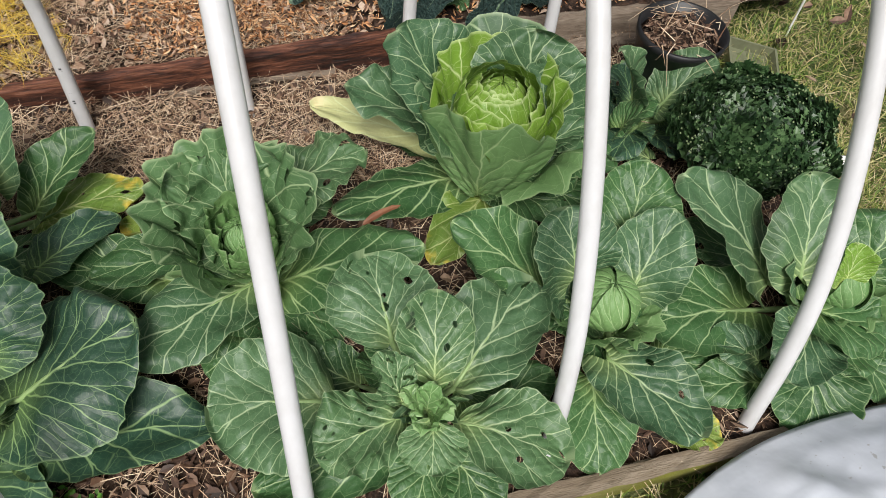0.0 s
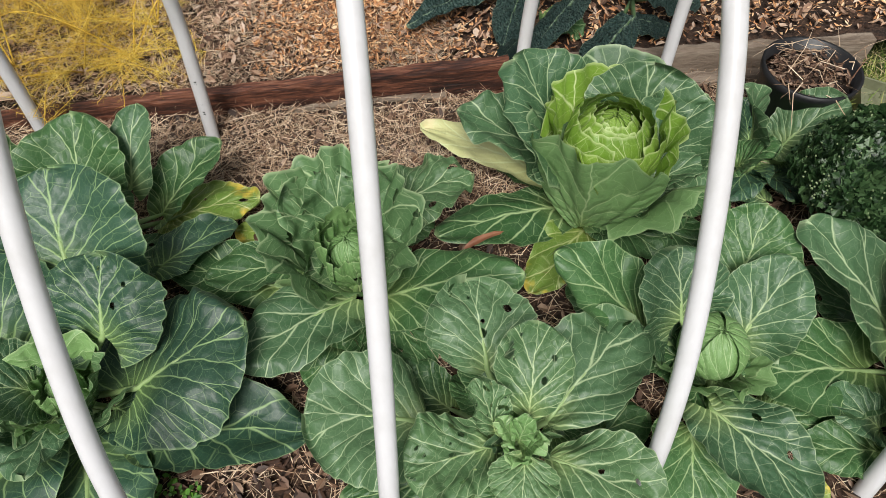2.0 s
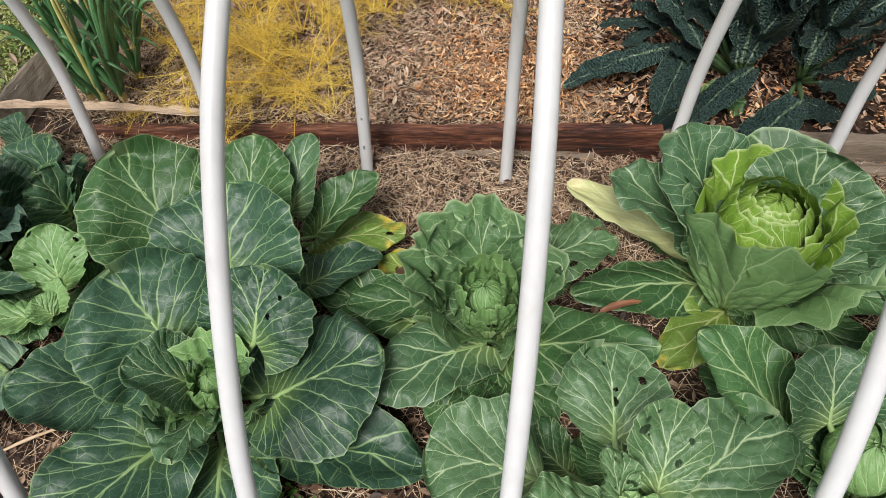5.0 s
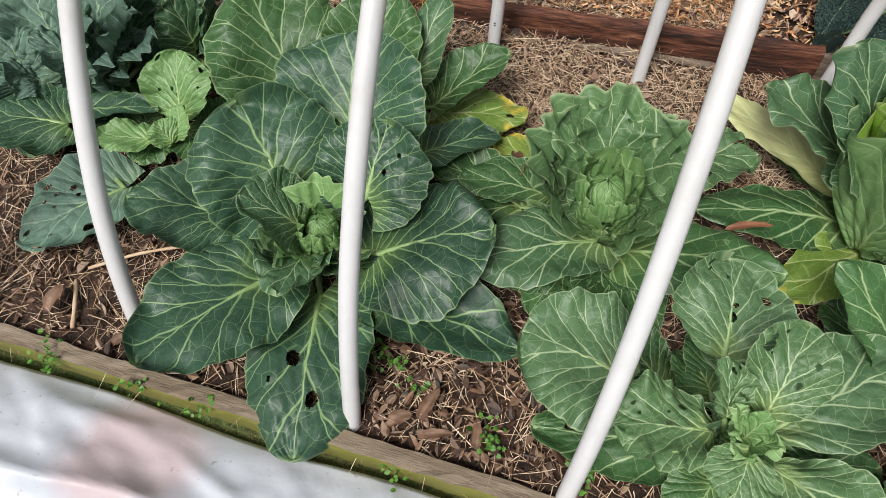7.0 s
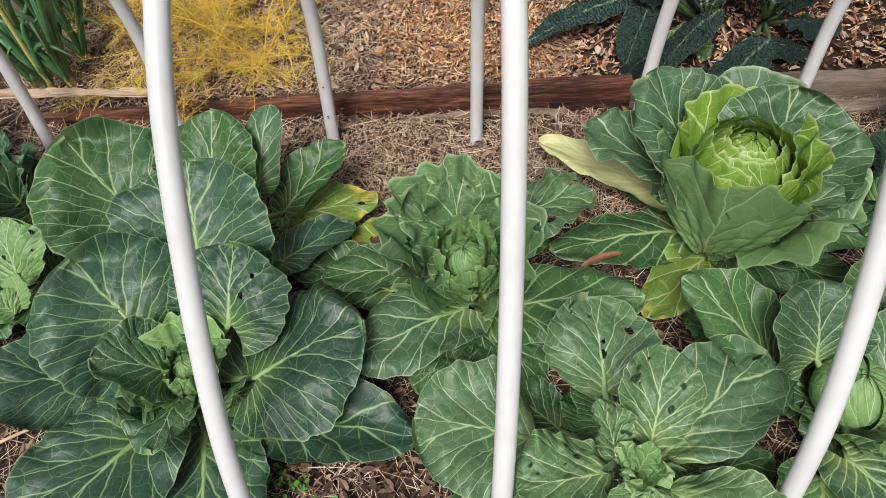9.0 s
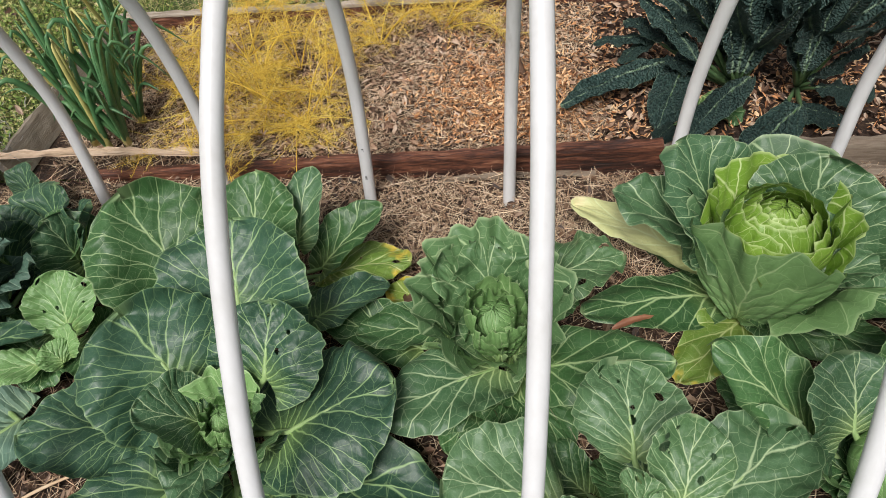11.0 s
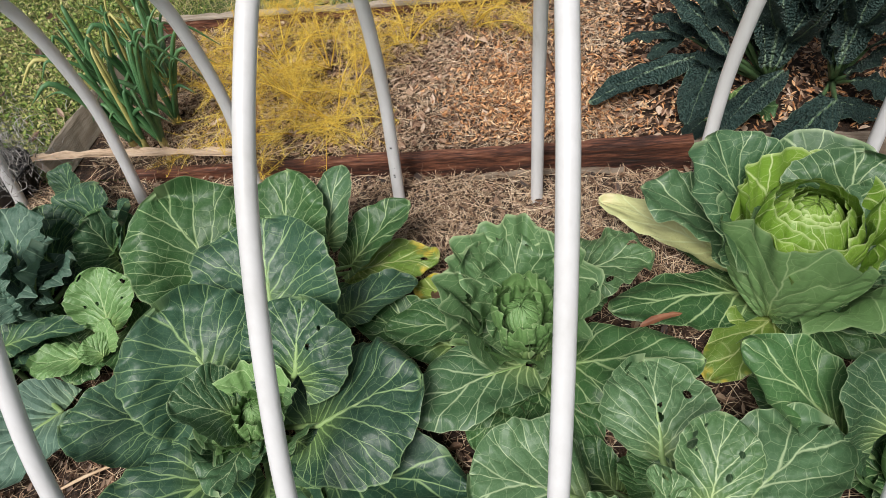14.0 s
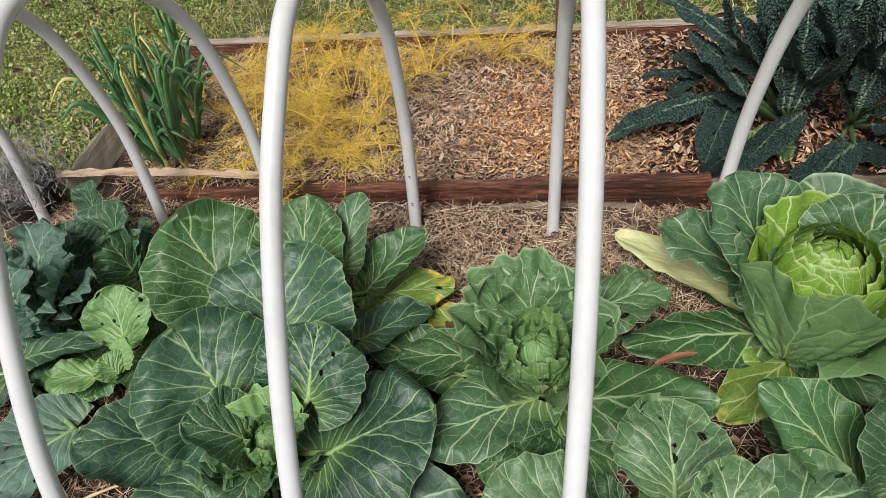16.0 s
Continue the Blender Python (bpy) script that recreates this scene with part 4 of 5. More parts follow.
# ---- more materials ----
M_STRAW = plain_material("dry_straw", [(0.25, (0.19, 0.1, 0.06)), (0.5, (0.6, 0.42, 0.27)), (0.8, (0.86, 0.72, 0.54))], 12, 0.8, 0.2, 0.001, 50, rnd=0.5)
M_LITTER = plain_material("dead_leaf", [(0.2, (0.05, 0.026, 0.016)), (0.45, (0.22, 0.12, 0.075)), (0.62, (0.45, 0.29, 0.19)), (0.85, (0.66, 0.53, 0.42))], 14, 0.75, 0.3, 0.002, 60, rnd=0.6)
# darker copy of dead_leaf: shade between the cabbages is put into its colour
M_DARKLITTER = plain_material("darkened_leaf", [(0.2, (0.022, 0.012, 0.008)), (0.45, (0.085, 0.043, 0.026)), (0.62, (0.19, 0.105, 0.062)), (0.85, (0.42, 0.3, 0.21))], 14, 0.6, 0.3, 0.002, 60, rnd=0.6)
M_RUST = plain_material("rust_leaf", [(0.3, (0.13, 0.045, 0.022)), (0.7, (0.3, 0.13, 0.065))], 14, 0.6, 0.3, 0.002, 60)
M_CHIPS = plain_material("wood_chips", [(0.2, (0.13, 0.05, 0.02)), (0.45, (0.5, 0.22, 0.085)), (0.65, (0.75, 0.44, 0.22)), (0.85, (0.86, 0.66, 0.42))], 16, 0.75, 0.3, 0.002, 60, rnd=0.6)
M_GRASS = plain_material("grass_blades", [(0.2, (0.06, 0.12, 0.016)), (0.48, (0.17, 0.26, 0.04)), (0.64, (0.36, 0.37, 0.1)), (0.85, (0.6, 0.52, 0.28))], 3, 0.6, 0.0, 0.001, 30, rnd=0.55)
M_DRYGRASS = plain_material("dry_grass", [(0.2, (0.16, 0.14, 0.05)), (0.5, (0.42, 0.34, 0.16)), (0.8, (0.65, 0.56, 0.34))], 3, 0.7, 0.0, 0.001, 30, rnd=0.55)
M_FERN = plain_material("yellow_asparagus", [(0.25, (0.42, 0.24, 0.02)), (0.5, (0.7, 0.46, 0.05)), (0.75, (0.82, 0.66, 0.15))], 5, 0.6, 0.0, 0.001, 40, rnd=0.5)
M_ONION = plain_material("onion_green", [(0.25, (0.03, 0.09, 0.035)), (0.5, (0.07, 0.18, 0.07)), (0.75, (0.16, 0.3, 0.12))], 9, 0.42, 0.1, 0.001, 40, rnd=0.4)
M_ONIONDRY = plain_material("onion_dry", [(0.3, (0.35, 0.32, 0.08)), (0.7, (0.6, 0.55, 0.22))], 9, 0.55, 0.1, 0.001, 40, rnd=0.4)
M_MUM = plain_material("mum_leaf", [(0.2, (0.008, 0.024, 0.008)), (0.5, (0.028, 0.07, 0.022)), (0.8, (0.1, 0.18, 0.07))], 14, 0.42, 0.2, 0.001, 60, rnd=0.6)
M_BUD = plain_material("flower_bud", [(0.3, (0.14, 0.2, 0.08)), (0.7, (0.3, 0.38, 0.2))], 30, 0.5)
M_BLACK = plain_material("black_plastic_pot", [(0.3, (0.008, 0.008, 0.009)), (0.7, (0.022, 0.022, 0.024))], 14, 0.45, 0.1, 0.001)
M_OLIVE = plain_material("olive_plastic", [(0.3, (0.13, 0.14, 0.08)), (0.7, (0.22, 0.23, 0.14))], 10, 0.5, 0.1, 0.001)
M_WHITE = plain_material("white_plastic", [(0.3, (0.6, 0.6, 0.58)), (0.7, (0.82, 0.82, 0.8))], 10, 0.4, 0.1, 0.001)
M_STAKE = plain_material("brown_stake", [(0.25, (0.04, 0.02, 0.012)), (0.5, (0.12, 0.065, 0.04)), (0.8, (0.25, 0.15, 0.1))], 8, 0.75, 0.5, 0.003, 40, (8, 8, 1))
M_SPLINT = plain_material("split_batten", [(0.25, (0.2, 0.13, 0.08)), (0.48, (0.55, 0.4, 0.28)), (0.75, (0.76, 0.62, 0.48))], 5, 0.75, 0.7, 0.004, 30, (1, 14, 14))
M_WEED = plain_material("weed_leaf", [(0.25, (0.045, 0.14, 0.015)), (0.75, (0.12, 0.28, 0.035))], 20, 0.5, 0.1, 0.001, 60, rnd=0.4)
M_GREYPLANT = plain_material("grey_herb", [(0.25, (0.13, 0.115, 0.11)), (0.5, (0.3, 0.28, 0.27)), (0.8, (0.48, 0.46, 0.45))], 20, 0.8, 0.1, 0.001, 60, rnd=0.5)


def film_material():
    m, t, b = mat("plastic_film")
    geo = t.nodes.new("ShaderNodeNewGeometry")
    n = noise_of(t, geo.outputs["Position"], 3.0, 4.0)
    c = ramp(t, n, [(0.3, (0.5, 0.53, 0.6)), (0.5, (0.66, 0.69, 0.76)), (0.7, (0.78, 0.8, 0.87))])
    sep = t.nodes.new("ShaderNodeVectorMath")
    sep.operation = "DISTANCE"
    sep.inputs[1].default_value = (-0.40, -0.2, 0.0)
    t.links.new(geo.outputs["Position"], sep.inputs[0])
    near = math_node(t, "MULTIPLY", math_node(t, "SUBTRACT", 0.27, math_node(t, "ADD", sep.outputs["Value"], math_node(t, "MULTIPLY", n, 0.22))), 14.0, True)
    c = mix(t, math_node(t, "MULTIPLY", near, 0.6), c, (0.68, 0.47, 0.48))
    dirt = noise_of(t, geo.outputs["Position"], 55.0, 3.0)
    c = mix(t, math_node(t, "MULTIPLY", math_node(t, "GREATER_THAN", dirt, 0.69), 0.5), c, (0.25, 0.23, 0.2))
    t.links.new(c, b.inputs["Base Color"])
    b.inputs["Roughness"].default_value = 0.4
    b.inputs["Specular IOR Level"].default_value = 0.55
    b.inputs["Transmission Weight"].default_value = 0.12
    bump(t, b, noise_of(t, geo.outputs["Position"], 14.0, 3.0), 0.25, 0.01)
    return m


M_FILM = film_material()


# ---- loose stuff ----
def quads_mesh(name, corners, material, smooth=False):
    """corners: (n, 4, 3) array, one four-cornered piece each."""
    n = len(corners)
    me = bpy.data.meshes.new(name)
    me.vertices.add(n * 4)
    me.vertices.foreach_set("co", np.ascontiguousarray(corners, dtype=np.float32).ravel())
    me.loops.add(n * 4)
    me.loops.foreach_set("vertex_index", np.arange(n * 4, dtype=np.int32))
    me.polygons.add(n)
    me.polygons.foreach_set("loop_start", np.arange(0, n * 4, 4, dtype=np.int32))
    me.materials.append(material)
    me.update(calc_edges=True)
    me.validate()
    return me


def strands(rng, pos, length, width, up, bow):
    """Two bent quads a strand: straw, grass."""
    n = len(pos)
    az = rng.uniform(0, 2 * np.pi, n)
    el = np.clip(rng.normal(up[0], up[1], n), -0.2, 1.5)
    L = rng.uniform(*length, n)
    W = rng.uniform(*width, n)
    d = np.stack([np.cos(az) * np.cos(el), np.sin(az) * np.cos(el), np.sin(el)], 1)
    s = np.stack([-np.sin(az), np.cos(az), np.zeros(n)], 1)
    roll = rng.uniform(-0.6, 0.6, n)[:, None]
    s = s + roll * np.array([0, 0, 1.0])
    mid = pos + d * (L * 0.5)[:, None]
    d2 = d + np.stack([rng.normal(0, bow, n), rng.normal(0, bow, n), -np.abs(rng.normal(0, bow, n))], 1)
    tip = mid + d2 * (L * 0.5)[:, None]
    w = W[:, None] / 2
    a = np.stack([pos - s * w, pos + s * w, mid + s * w * 0.9, mid - s * w * 0.9], 1)
    b = np.stack([mid - s * w * 0.9, mid + s * w * 0.9, tip + s * w * 0.25, tip - s * w * 0.25], 1)
    return np.concatenate([a, b])


def flakes(rng, pos, size, aspect, tilt):
    """Bent leaf flakes: two quads folded along the middle."""
    n = len(pos)
    az = rng.uniform(0, 2 * np.pi, n)
    L = rng.uniform(*size, n)[:, None]
    W = L * rng.uniform(*aspect, n)[:, None]
    d = np.stack([np.cos(az), np.sin(az), rng.normal(0, tilt, n)], 1)
    s = np.stack([-np.sin(az), np.cos(az), rng.normal(0, tilt, n)], 1)
    fold = rng.uniform(-0.1, 0.5, n)[:, None] * W * np.array([0, 0, 1.0])
    curl = np.array([0, 0, 1.0]) * L
    p0, p1 = pos - d * L / 2 + curl * rng.uniform(-0.05, 0.22, n)[:, None], pos + d * L / 2 + curl * rng.uniform(-0.05, 0.22, n)[:, None]
    m0, m1 = pos - d * L * 0.15, pos + d * L * 0.2
    a = np.stack([p0, m0 + s * W / 2 + fold, m1 + s * W / 2 * 0.85 + fold, p1], 1)
    b = np.stack([p1, m1 - s * W / 2 * 0.85 + fold, m0 - s * W / 2 + fold, p0], 1)
    return np.concatenate([a, b])


def scatter(rng, n, x, y, z):
    p = np.stack([rng.uniform(*x, n), rng.uniform(*y, n), rng.uniform(*z, n)], 1)
    if y[0] > 1.33 and y[1] < 2.3:
        p[:, 2] += 0.02 * p[:, 0]
    return p


def stuff(name, corners, material, label, category):
    return tagged(new(name, quads_mesh(name, corners, material)), label, category, kind="stuff")


rng = np.random.default_rng(4)
stuff("straw", strands(rng, np.concatenate([scatter(rng, 8500, (-1.5, 1.88), (-0.02, 0.85), (0.002, 0.012)), scatter(rng, 13000, (-1.5, 1.88), (0.85, 1.28), (0.002, 0.025))]), (0.03, 0.14), (0.0007, 0.0022), (0.06, 0.16), 0.25), M_STRAW, "dry straw strewn over the cabbage bed", "straw")
stuff("leaf_litter", flakes(rng, np.concatenate([scatter(rng, 7500, (-1.5, 1.88), (-0.02, 1.28), (0.004, 0.016)), scatter(rng, 500, (-0.1, 0.5), (-0.02, 0.3), (0.006, 0.02)), scatter(rng, 1500, (-1.2, 1.88), (0.85, 1.28), (0.01, 0.028))]), (0.008, 0.038), (0.2, 0.6), 0.45), M_DARKLITTER, "brown fallen leaves on the cabbage bed, darkened for the shade between plants", "leaf litter")
stuff("straw", strands(rng, scatter(rng, 15000, (-1.2, 0.75), (1.36, 2.27), (0.03, 0.05)), (0.03, 0.13), (0.0008, 0.0022), (0.1, 0.2), 0.25), M_STRAW, "dry straw mulch on the far bed", "straw")
stuff("leaf_litter", flakes(rng, scatter(rng, 6000, (-1.2, 2.35), (1.37, 2.27), (0.03, 0.06)), (0.01, 0.042), (0.3, 0.65), 0.3), M_LITTER, "brown fallen leaves on the far bed", "leaf litter")
cx = np.concatenate([scatter(rng, 6500, (0.1, 2.35), (1.38, 2.26), (0.035, 0.07)), rng.normal((0.45, 1.62, 0.06), (0.17, 0.15, 0.012), (4200, 3))])
stuff("wood_chips", flakes(rng, cx[(cx[:, 1] < 2.27) & (cx[:, 1] > 1.38)], (0.007, 0.026), (0.18, 0.45), 0.4), M_CHIPS, "orange wood chips mulching the far bed", "wood chips")


def lawn(n, x, y, dry, seed):
    r = np.random.default_rng(seed)
    p = scatter(r, n, x, y, (-0.065, -0.055))
    return strands(r, p, (0.03, 0.1), (0.002, 0.0045), (0.7, 0.4), 0.4), strands(r, scatter(r, int(n * dry), x, y, (-0.06, -0.04)), (0.04, 0.12), (0.0015, 0.003), (0.2, 0.3), 0.3)


green, dry = [], []
for i, (n, x, y, dr) in enumerate(((16000, (-3.6, -1.36), (1.0, 3.6), 0.4), (14000, (-1.6, 2.6), (2.35, 3.6), 0.7), (20000, (2.05, 3.6), (0.2, 3.2), 0.45), (6500, (1.88, 2.2), (0.1, 1.25), 0.45), (2500, (0.3, 1.4), (-0.4, -0.08), 0.2), (4000, (-2.4, -1.36), (0.9, 1.4), 0.5))):
    a, b = lawn(n, x, y, dr, 20 + i)
    green.append(a)
    dry.append(b)
stuff("grass", np.concatenate(green), M_GRASS, "short green lawn grass beyond the beds", "grass")
stuff("dry_grass", np.concatenate(dry), M_DRYGRASS, "dry straw-coloured grass in the lawn", "grass")
rl = np.random.default_rng(9)
stuff("clover", flakes(rl, np.concatenate([scatter(rl, 16000, (-3.4, -1.42), (1.5, 3.4), (-0.05, -0.01)), scatter(rl, 2500, (-0.5, 2.2), (2.4, 3.4), (-0.05, -0.01))]), (0.008, 0.022), (0.5, 0.95), 0.4), M_GRASS, "clover and low weeds in the lawn", "clover")
stuff("leaf_litter", flakes(rl, np.concatenate([scatter(rl, 120, (-3.4, -1.4), (1.2, 3.4), (-0.03, 0.0)), scatter(rl, 160, (1.9, 3.4), (0.4, 3.0), (-0.03, 0.0)), scatter(rl, 120, (-1.0, 2.2), (2.4, 3.4), (-0.03, 0.0))]), (0.03, 0.07), (0.4, 0.7), 0.3), M_DARKLITTER, "brown fallen leaves on the lawn", "leaf litter")

# ---- plastic film in front ----
def film():
    nx, ny = 320, 110
    verts = []
    for i in range(nx + 1):
        x = -2.4 + 5.4 * i / nx
        wide = 1 / (1 + math.exp(-(x - 1.12) * 14))
        dip = math.exp(-((x - 0.95) / 0.3) ** 2)
        y0 = -0.098 - 0.12 * dip + 0.05 * wide + 0.006 * math.sin(x * 9)
        z0 = -0.035 + 0.1 * wide - 0.015 * dip + 0.008 * math.sin(x * 7 + 1)
        for j in range(ny + 1):
            v = j / ny
            y = y0 - 1.1 * v
            w1 = noise.noise(Vector((x * 1.3, y * 1.7, 3.0))) * 1.6
            k = min(1, v * 8)
            n1 = noise.noise(Vector((x * 1.7 + y * 2.6 + w1 * 0.6, y * 1.5 - x * 0.7, 1.0)))
            n2 = noise.noise(Vector((x * 4.2 + y * 6.5 + w1, y * 2.2 - x * 1.2, 5.0)))
            n3 = noise.noise(Vector((x * 11 - y * 7 + w1 * 2, y * 13 + x * 5, 9.0)))
            fold = (0.034 * max(0.0, 1 - abs(n1) * 4) ** 1.3 + 0.013 * max(0.0, 1 - abs(n2) * 3.2) ** 1.2 + 0.007 * max(0.0, 1 - abs(n3) * 3)) * k
            fold += 0.02 * n1 * k + 0.003 * noise.noise(Vector((x * 25, y * 30, 0)))
            verts.append((x, y, z0 + 0.05 * math.sin(min(v * 9, 1.57)) + fold + 0.03 * v))
    m = ny + 1
    faces = [(i * m + j, (i + 1) * m + j, (i + 1) * m + j + 1, i * m + j + 1) for i in range(nx) for j in range(ny)]
    # rolled lip along the edge
    ob = new("plastic_film", mesh_of("plastic_film", verts, faces, [M_FILM]))
    sol = ob.modifiers.new("thick", "SOLIDIFY")
    sol.thickness = 0.0015
    return tagged(ob, "crumpled milky plastic sheet lying along the bed's front board", "plastic sheet")


film()


# ---- pots ----
def lathe(name, profile, material, sides=40):
    verts, faces = [], []
    for r, z in profile:
        for k in range(sides):
            a = 2 * math.pi * k / sides
            verts.append((r * math.cos(a), r * math.sin(a), z))
    for i in range(len(profile) - 1):
        for k in range(sides):
            j = (k + 1) % sides
            faces.append((i * sides + k, i * sides + j, (i + 1) * sides + j, (i + 1) * sides + k))
    faces.append(tuple(range(sides))[::-1])
    faces.append(tuple((len(profile) - 1) * sides + k for k in range(sides)))
    return mesh_of(name, verts, faces, [material])


def pot(at, r, h, label, soil_drop=0.03, litter=True, seed=1):
    ob = thing("plant_pot", at, label, "plant pot")
    child("pot", lathe("pot", [(r * 0.74, 0), (r * 0.95, h - 0.03), (r * 1.0, h - 0.028), (r * 1.02, h), (r * 0.96, h), (r * 0.93, h - 0.05)], M_BLACK), ob)
    child("potting_soil", lathe("potting_soil", [(r * 0.6, h - soil_drop - 0.02), (r * 0.93, h - soil_drop - 0.008), (r * 0.5, h - soil_drop), (0.01, h - soil_drop + 0.004)], M_SOIL, 28), ob)
    if litter:
        rg = np.random.default_rng(seed)
        n = 380
        a, q = rg.uniform(0, 6.28, n), np.sqrt(rg.uniform(0, 1, n)) * r * 0.85
        p = np.stack([q * np.cos(a), q * np.sin(a), rg.uniform(h - soil_drop, h - soil_drop + 0.02, n)], 1)
        child("dead_leaf_layer", quads_mesh("dead_leaf_layer", flakes(rg, p, (0.008, 0.028), (0.3, 0.6), 0.35), M_DARKLITTER), ob)
        n = 46
        a, q = rg.uniform(0, 6.28, n), np.sqrt(rg.uniform(0, 1, n)) * r * 0.9
        p = np.stack([q * np.cos(a), q * np.sin(a), rg.uniform(h - soil_drop, h + 0.01, n)], 1)
        child("dry_stem_tangle", quads_mesh("dry_stem_tangle", strands(rg, p, (0.06, 0.2), (0.0018, 0.003), (0.2, 0.35), 0.6), M_STRAW), ob, "pale dry trailing stems")
    return ob


pot((1.67, 1.03, -0.03), 0.128, 0.27, "black plastic pot of dry soil and dead stems", 0.035)


def tray():
    v = []
    for z, k in ((0, 0.9), (0.05, 1.0), (0.05, 0.9), (0.015, 0.84)):
        for sx, sy in ((-1, -1), (1, -1), (1, 1), (-1, 1)):
            v.append((sx * 0.09 * k, sy * 0.06 * k, z))
    f = [(3, 2, 1, 0)] + [(r * 4 + i, r * 4 + (i + 1) % 4, r * 4 + 4 + (i + 1) % 4, r * 4 + 4 + i) for r in range(3) for i in range(4)] + [(12, 13, 14, 15)]
    ob = new("plant_tray", mesh_of("plant_tray", v, f, [M_OLIVE], smooth=False))
    ob.matrix_world = pose(2.053, 1.126, -0.035, 8, 10, -20)
    tagged(ob, "olive green plastic plant tray beside the black pot", "plant tray")


tray()


# ---- chrysanthemum ----
def mum(at, r, h):
    ob = thing("chrysanthemum", at, "dense dark green budding chrysanthemum bush in a pot", "potted plant")
    child("pot", lathe("pot", [(r * 0.42, -h * 0.55), (r * 0.55, 0.0), (r * 0.57, 0.01), (r * 0.53, 0.01), (r * 0.5, -0.02)], M_BLACK), ob)
    rg = np.random.default_rng(12)
    n = 9500
    az = rg.uniform(0, 2 * np.pi, n)
    el = np.arcsin(rg.uniform(-0.25, 1, n))
    k = rg.uniform(0.72, 1.0, n) ** 0.6 * (1 + 0.06 * np.sin(az * 5 + el * 4) + 0.04 * np.sin(az * 9 + 2))
    out = np.stack([np.cos(az) * np.cos(el), np.sin(az) * np.cos(el), np.sin(el)], 1)
    c = out * k[:, None] * np.array([r, r, h]) + np.array([0, 0, 0.06])
    tang = np.cross(out, rg.normal(0, 1, (n, 3)))
    tang /= np.linalg.norm(tang, axis=1)[:, None]
    d = out * rg.uniform(0.35, 1.5, n)[:, None] + tang + np.array([0, 0, 0.25])
    d /= np.linalg.norm(d, axis=1)[:, None]
    s = np.cross(d, out)
    s /= np.linalg.norm(s, axis=1)[:, None] + 1e-6
    nn = np.cross(s, d)
    # a lobed outline, half of it listed; mirrored to the other side
    half = np.array([(0, 0), (0.28, 0.2), (0.4, 0.42), (0.5, 0.24), (0.66, 0.4), (0.76, 0.2), (1.0, 0.0)])
    L = rg.uniform(0.013, 0.029, n)[:, None]
    verts, faces = [], []
    ring = [(u, v) for u, v in half] + [(u, -v) for u, v in half[1:-1][::-1]]
    arr = np.stack([c + d * L * u + s * L * v + nn * L * (0.25 * abs(v) - 0.25 * u * u) for u, v in ring], 1)
    m = len(ring)
    for i in range(n):
        b = i * m
        for q in range(1, m - 1):
            faces.append((b, b + q, b + q + 1))
    tagged(child("foliage", mesh_of("foliage", arr.reshape(-1, 3), faces, [M_MUM], smooth=False), ob), kind="stuff")
    nb = 420
    sel = rg.choice(n, nb, replace=False)
    p = out[sel] * np.array([r, r, h]) * (1.0 + 0.05 * rg.uniform(0, 1, nb))[:, None] + np.array([0, 0, 0.065])
    e = 0.0035
    oct_v = np.array([(e, 0, 0), (0, e, 0), (-e, 0, 0), (0, -e, 0), (0, 0, e * 1.2), (0, 0, -e)])
    bv = (p[:, None, :] + oct_v[None]).reshape(-1, 3)
    bf = []
    for i in range(nb):
        for a in range(4):
            bf += [(i * 6 + a, i * 6 + (a + 1) % 4, i * 6 + 4), (i * 6 + (a + 1) % 4, i * 6 + a, i * 6 + 5)]
    tagged(child("bud_scatter", mesh_of("bud_scatter", bv, bf, [M_BUD]), ob, "small pale flower buds"), kind="stuff")
    core = []
    cf = []
    for i in range(9):
        for j in range(18):
            el2, az2 = -0.3 + 1.87 * i / 8, 2 * math.pi * j / 18
            core.append((0.78 * r * math.cos(el2) * math.cos(az2), 0.78 * r * math.cos(el2) * math.sin(az2), 0.78 * h * math.sin(el2) + 0.05))
    for i in range(8):
        for j in range(18):
            cf.append((i * 18 + j, i * 18 + (j + 1) % 18, (i + 1) * 18 + (j + 1) % 18, (i + 1) * 18 + j))
    child("inner_growth", mesh_of("inner_growth", core, cf, [M_MUM]), ob)


mum((1.727, 0.670, 0.125), 0.205, 0.092)


# ---- stakes, sticks ----
def stick(name, points, radius, material, label, category, sides=7):
    line = spline(points, 3 + 4 * (len(points) - 1))
    n = len(line)
    v, f = tube_data(line, [radius * (1 + 0.12 * math.sin(i * 1.7)) for i in range(n)], sides)
    return tagged(new(name, mesh_of(name, v, f, [material])), label, category)


stick("stake", [(0.482, 1.754, 0.040), (0.435, 1.795, 0.2), (0.43, 1.80, 0.45), (0.425, 1.80, 0.62)], 0.012, M_STAKE, "weathered brown wooden stake in the far bed", "stake")
stick("rod", [(2.292, 1.251, -0.100), (2.300, 1.273, 0.100), (2.270, 1.255, 0.200)], 0.004, M_WHITE, "thin white rod leaning in the lawn", "rod")
stick("twig", [(-0.749, 0.154, 0.020), (-0.644, 0.222, 0.030), (-0.535, 0.279, 0.030)], 0.004, M_STRAW, "pale dry twig on the mulch", "twig")
stick("twig", [(-0.696, 0.006, 0.015), (-0.726, 0.064, 0.020), (-0.763, 0.119, 0.015)], 0.005, M_STRAW, "short dry twig on the mulch", "twig")
bt = new("batten", board_mesh("batten", (0.78, 0.02, 0.015), M_SPLINT, 31, 0.015, 0.008))
bt.matrix_world = pose(-1.345, 1.30, 0.118, 0, 3.0, 3.0)
tagged(bt, "pale splintered batten lying across the bed corner", "batten")


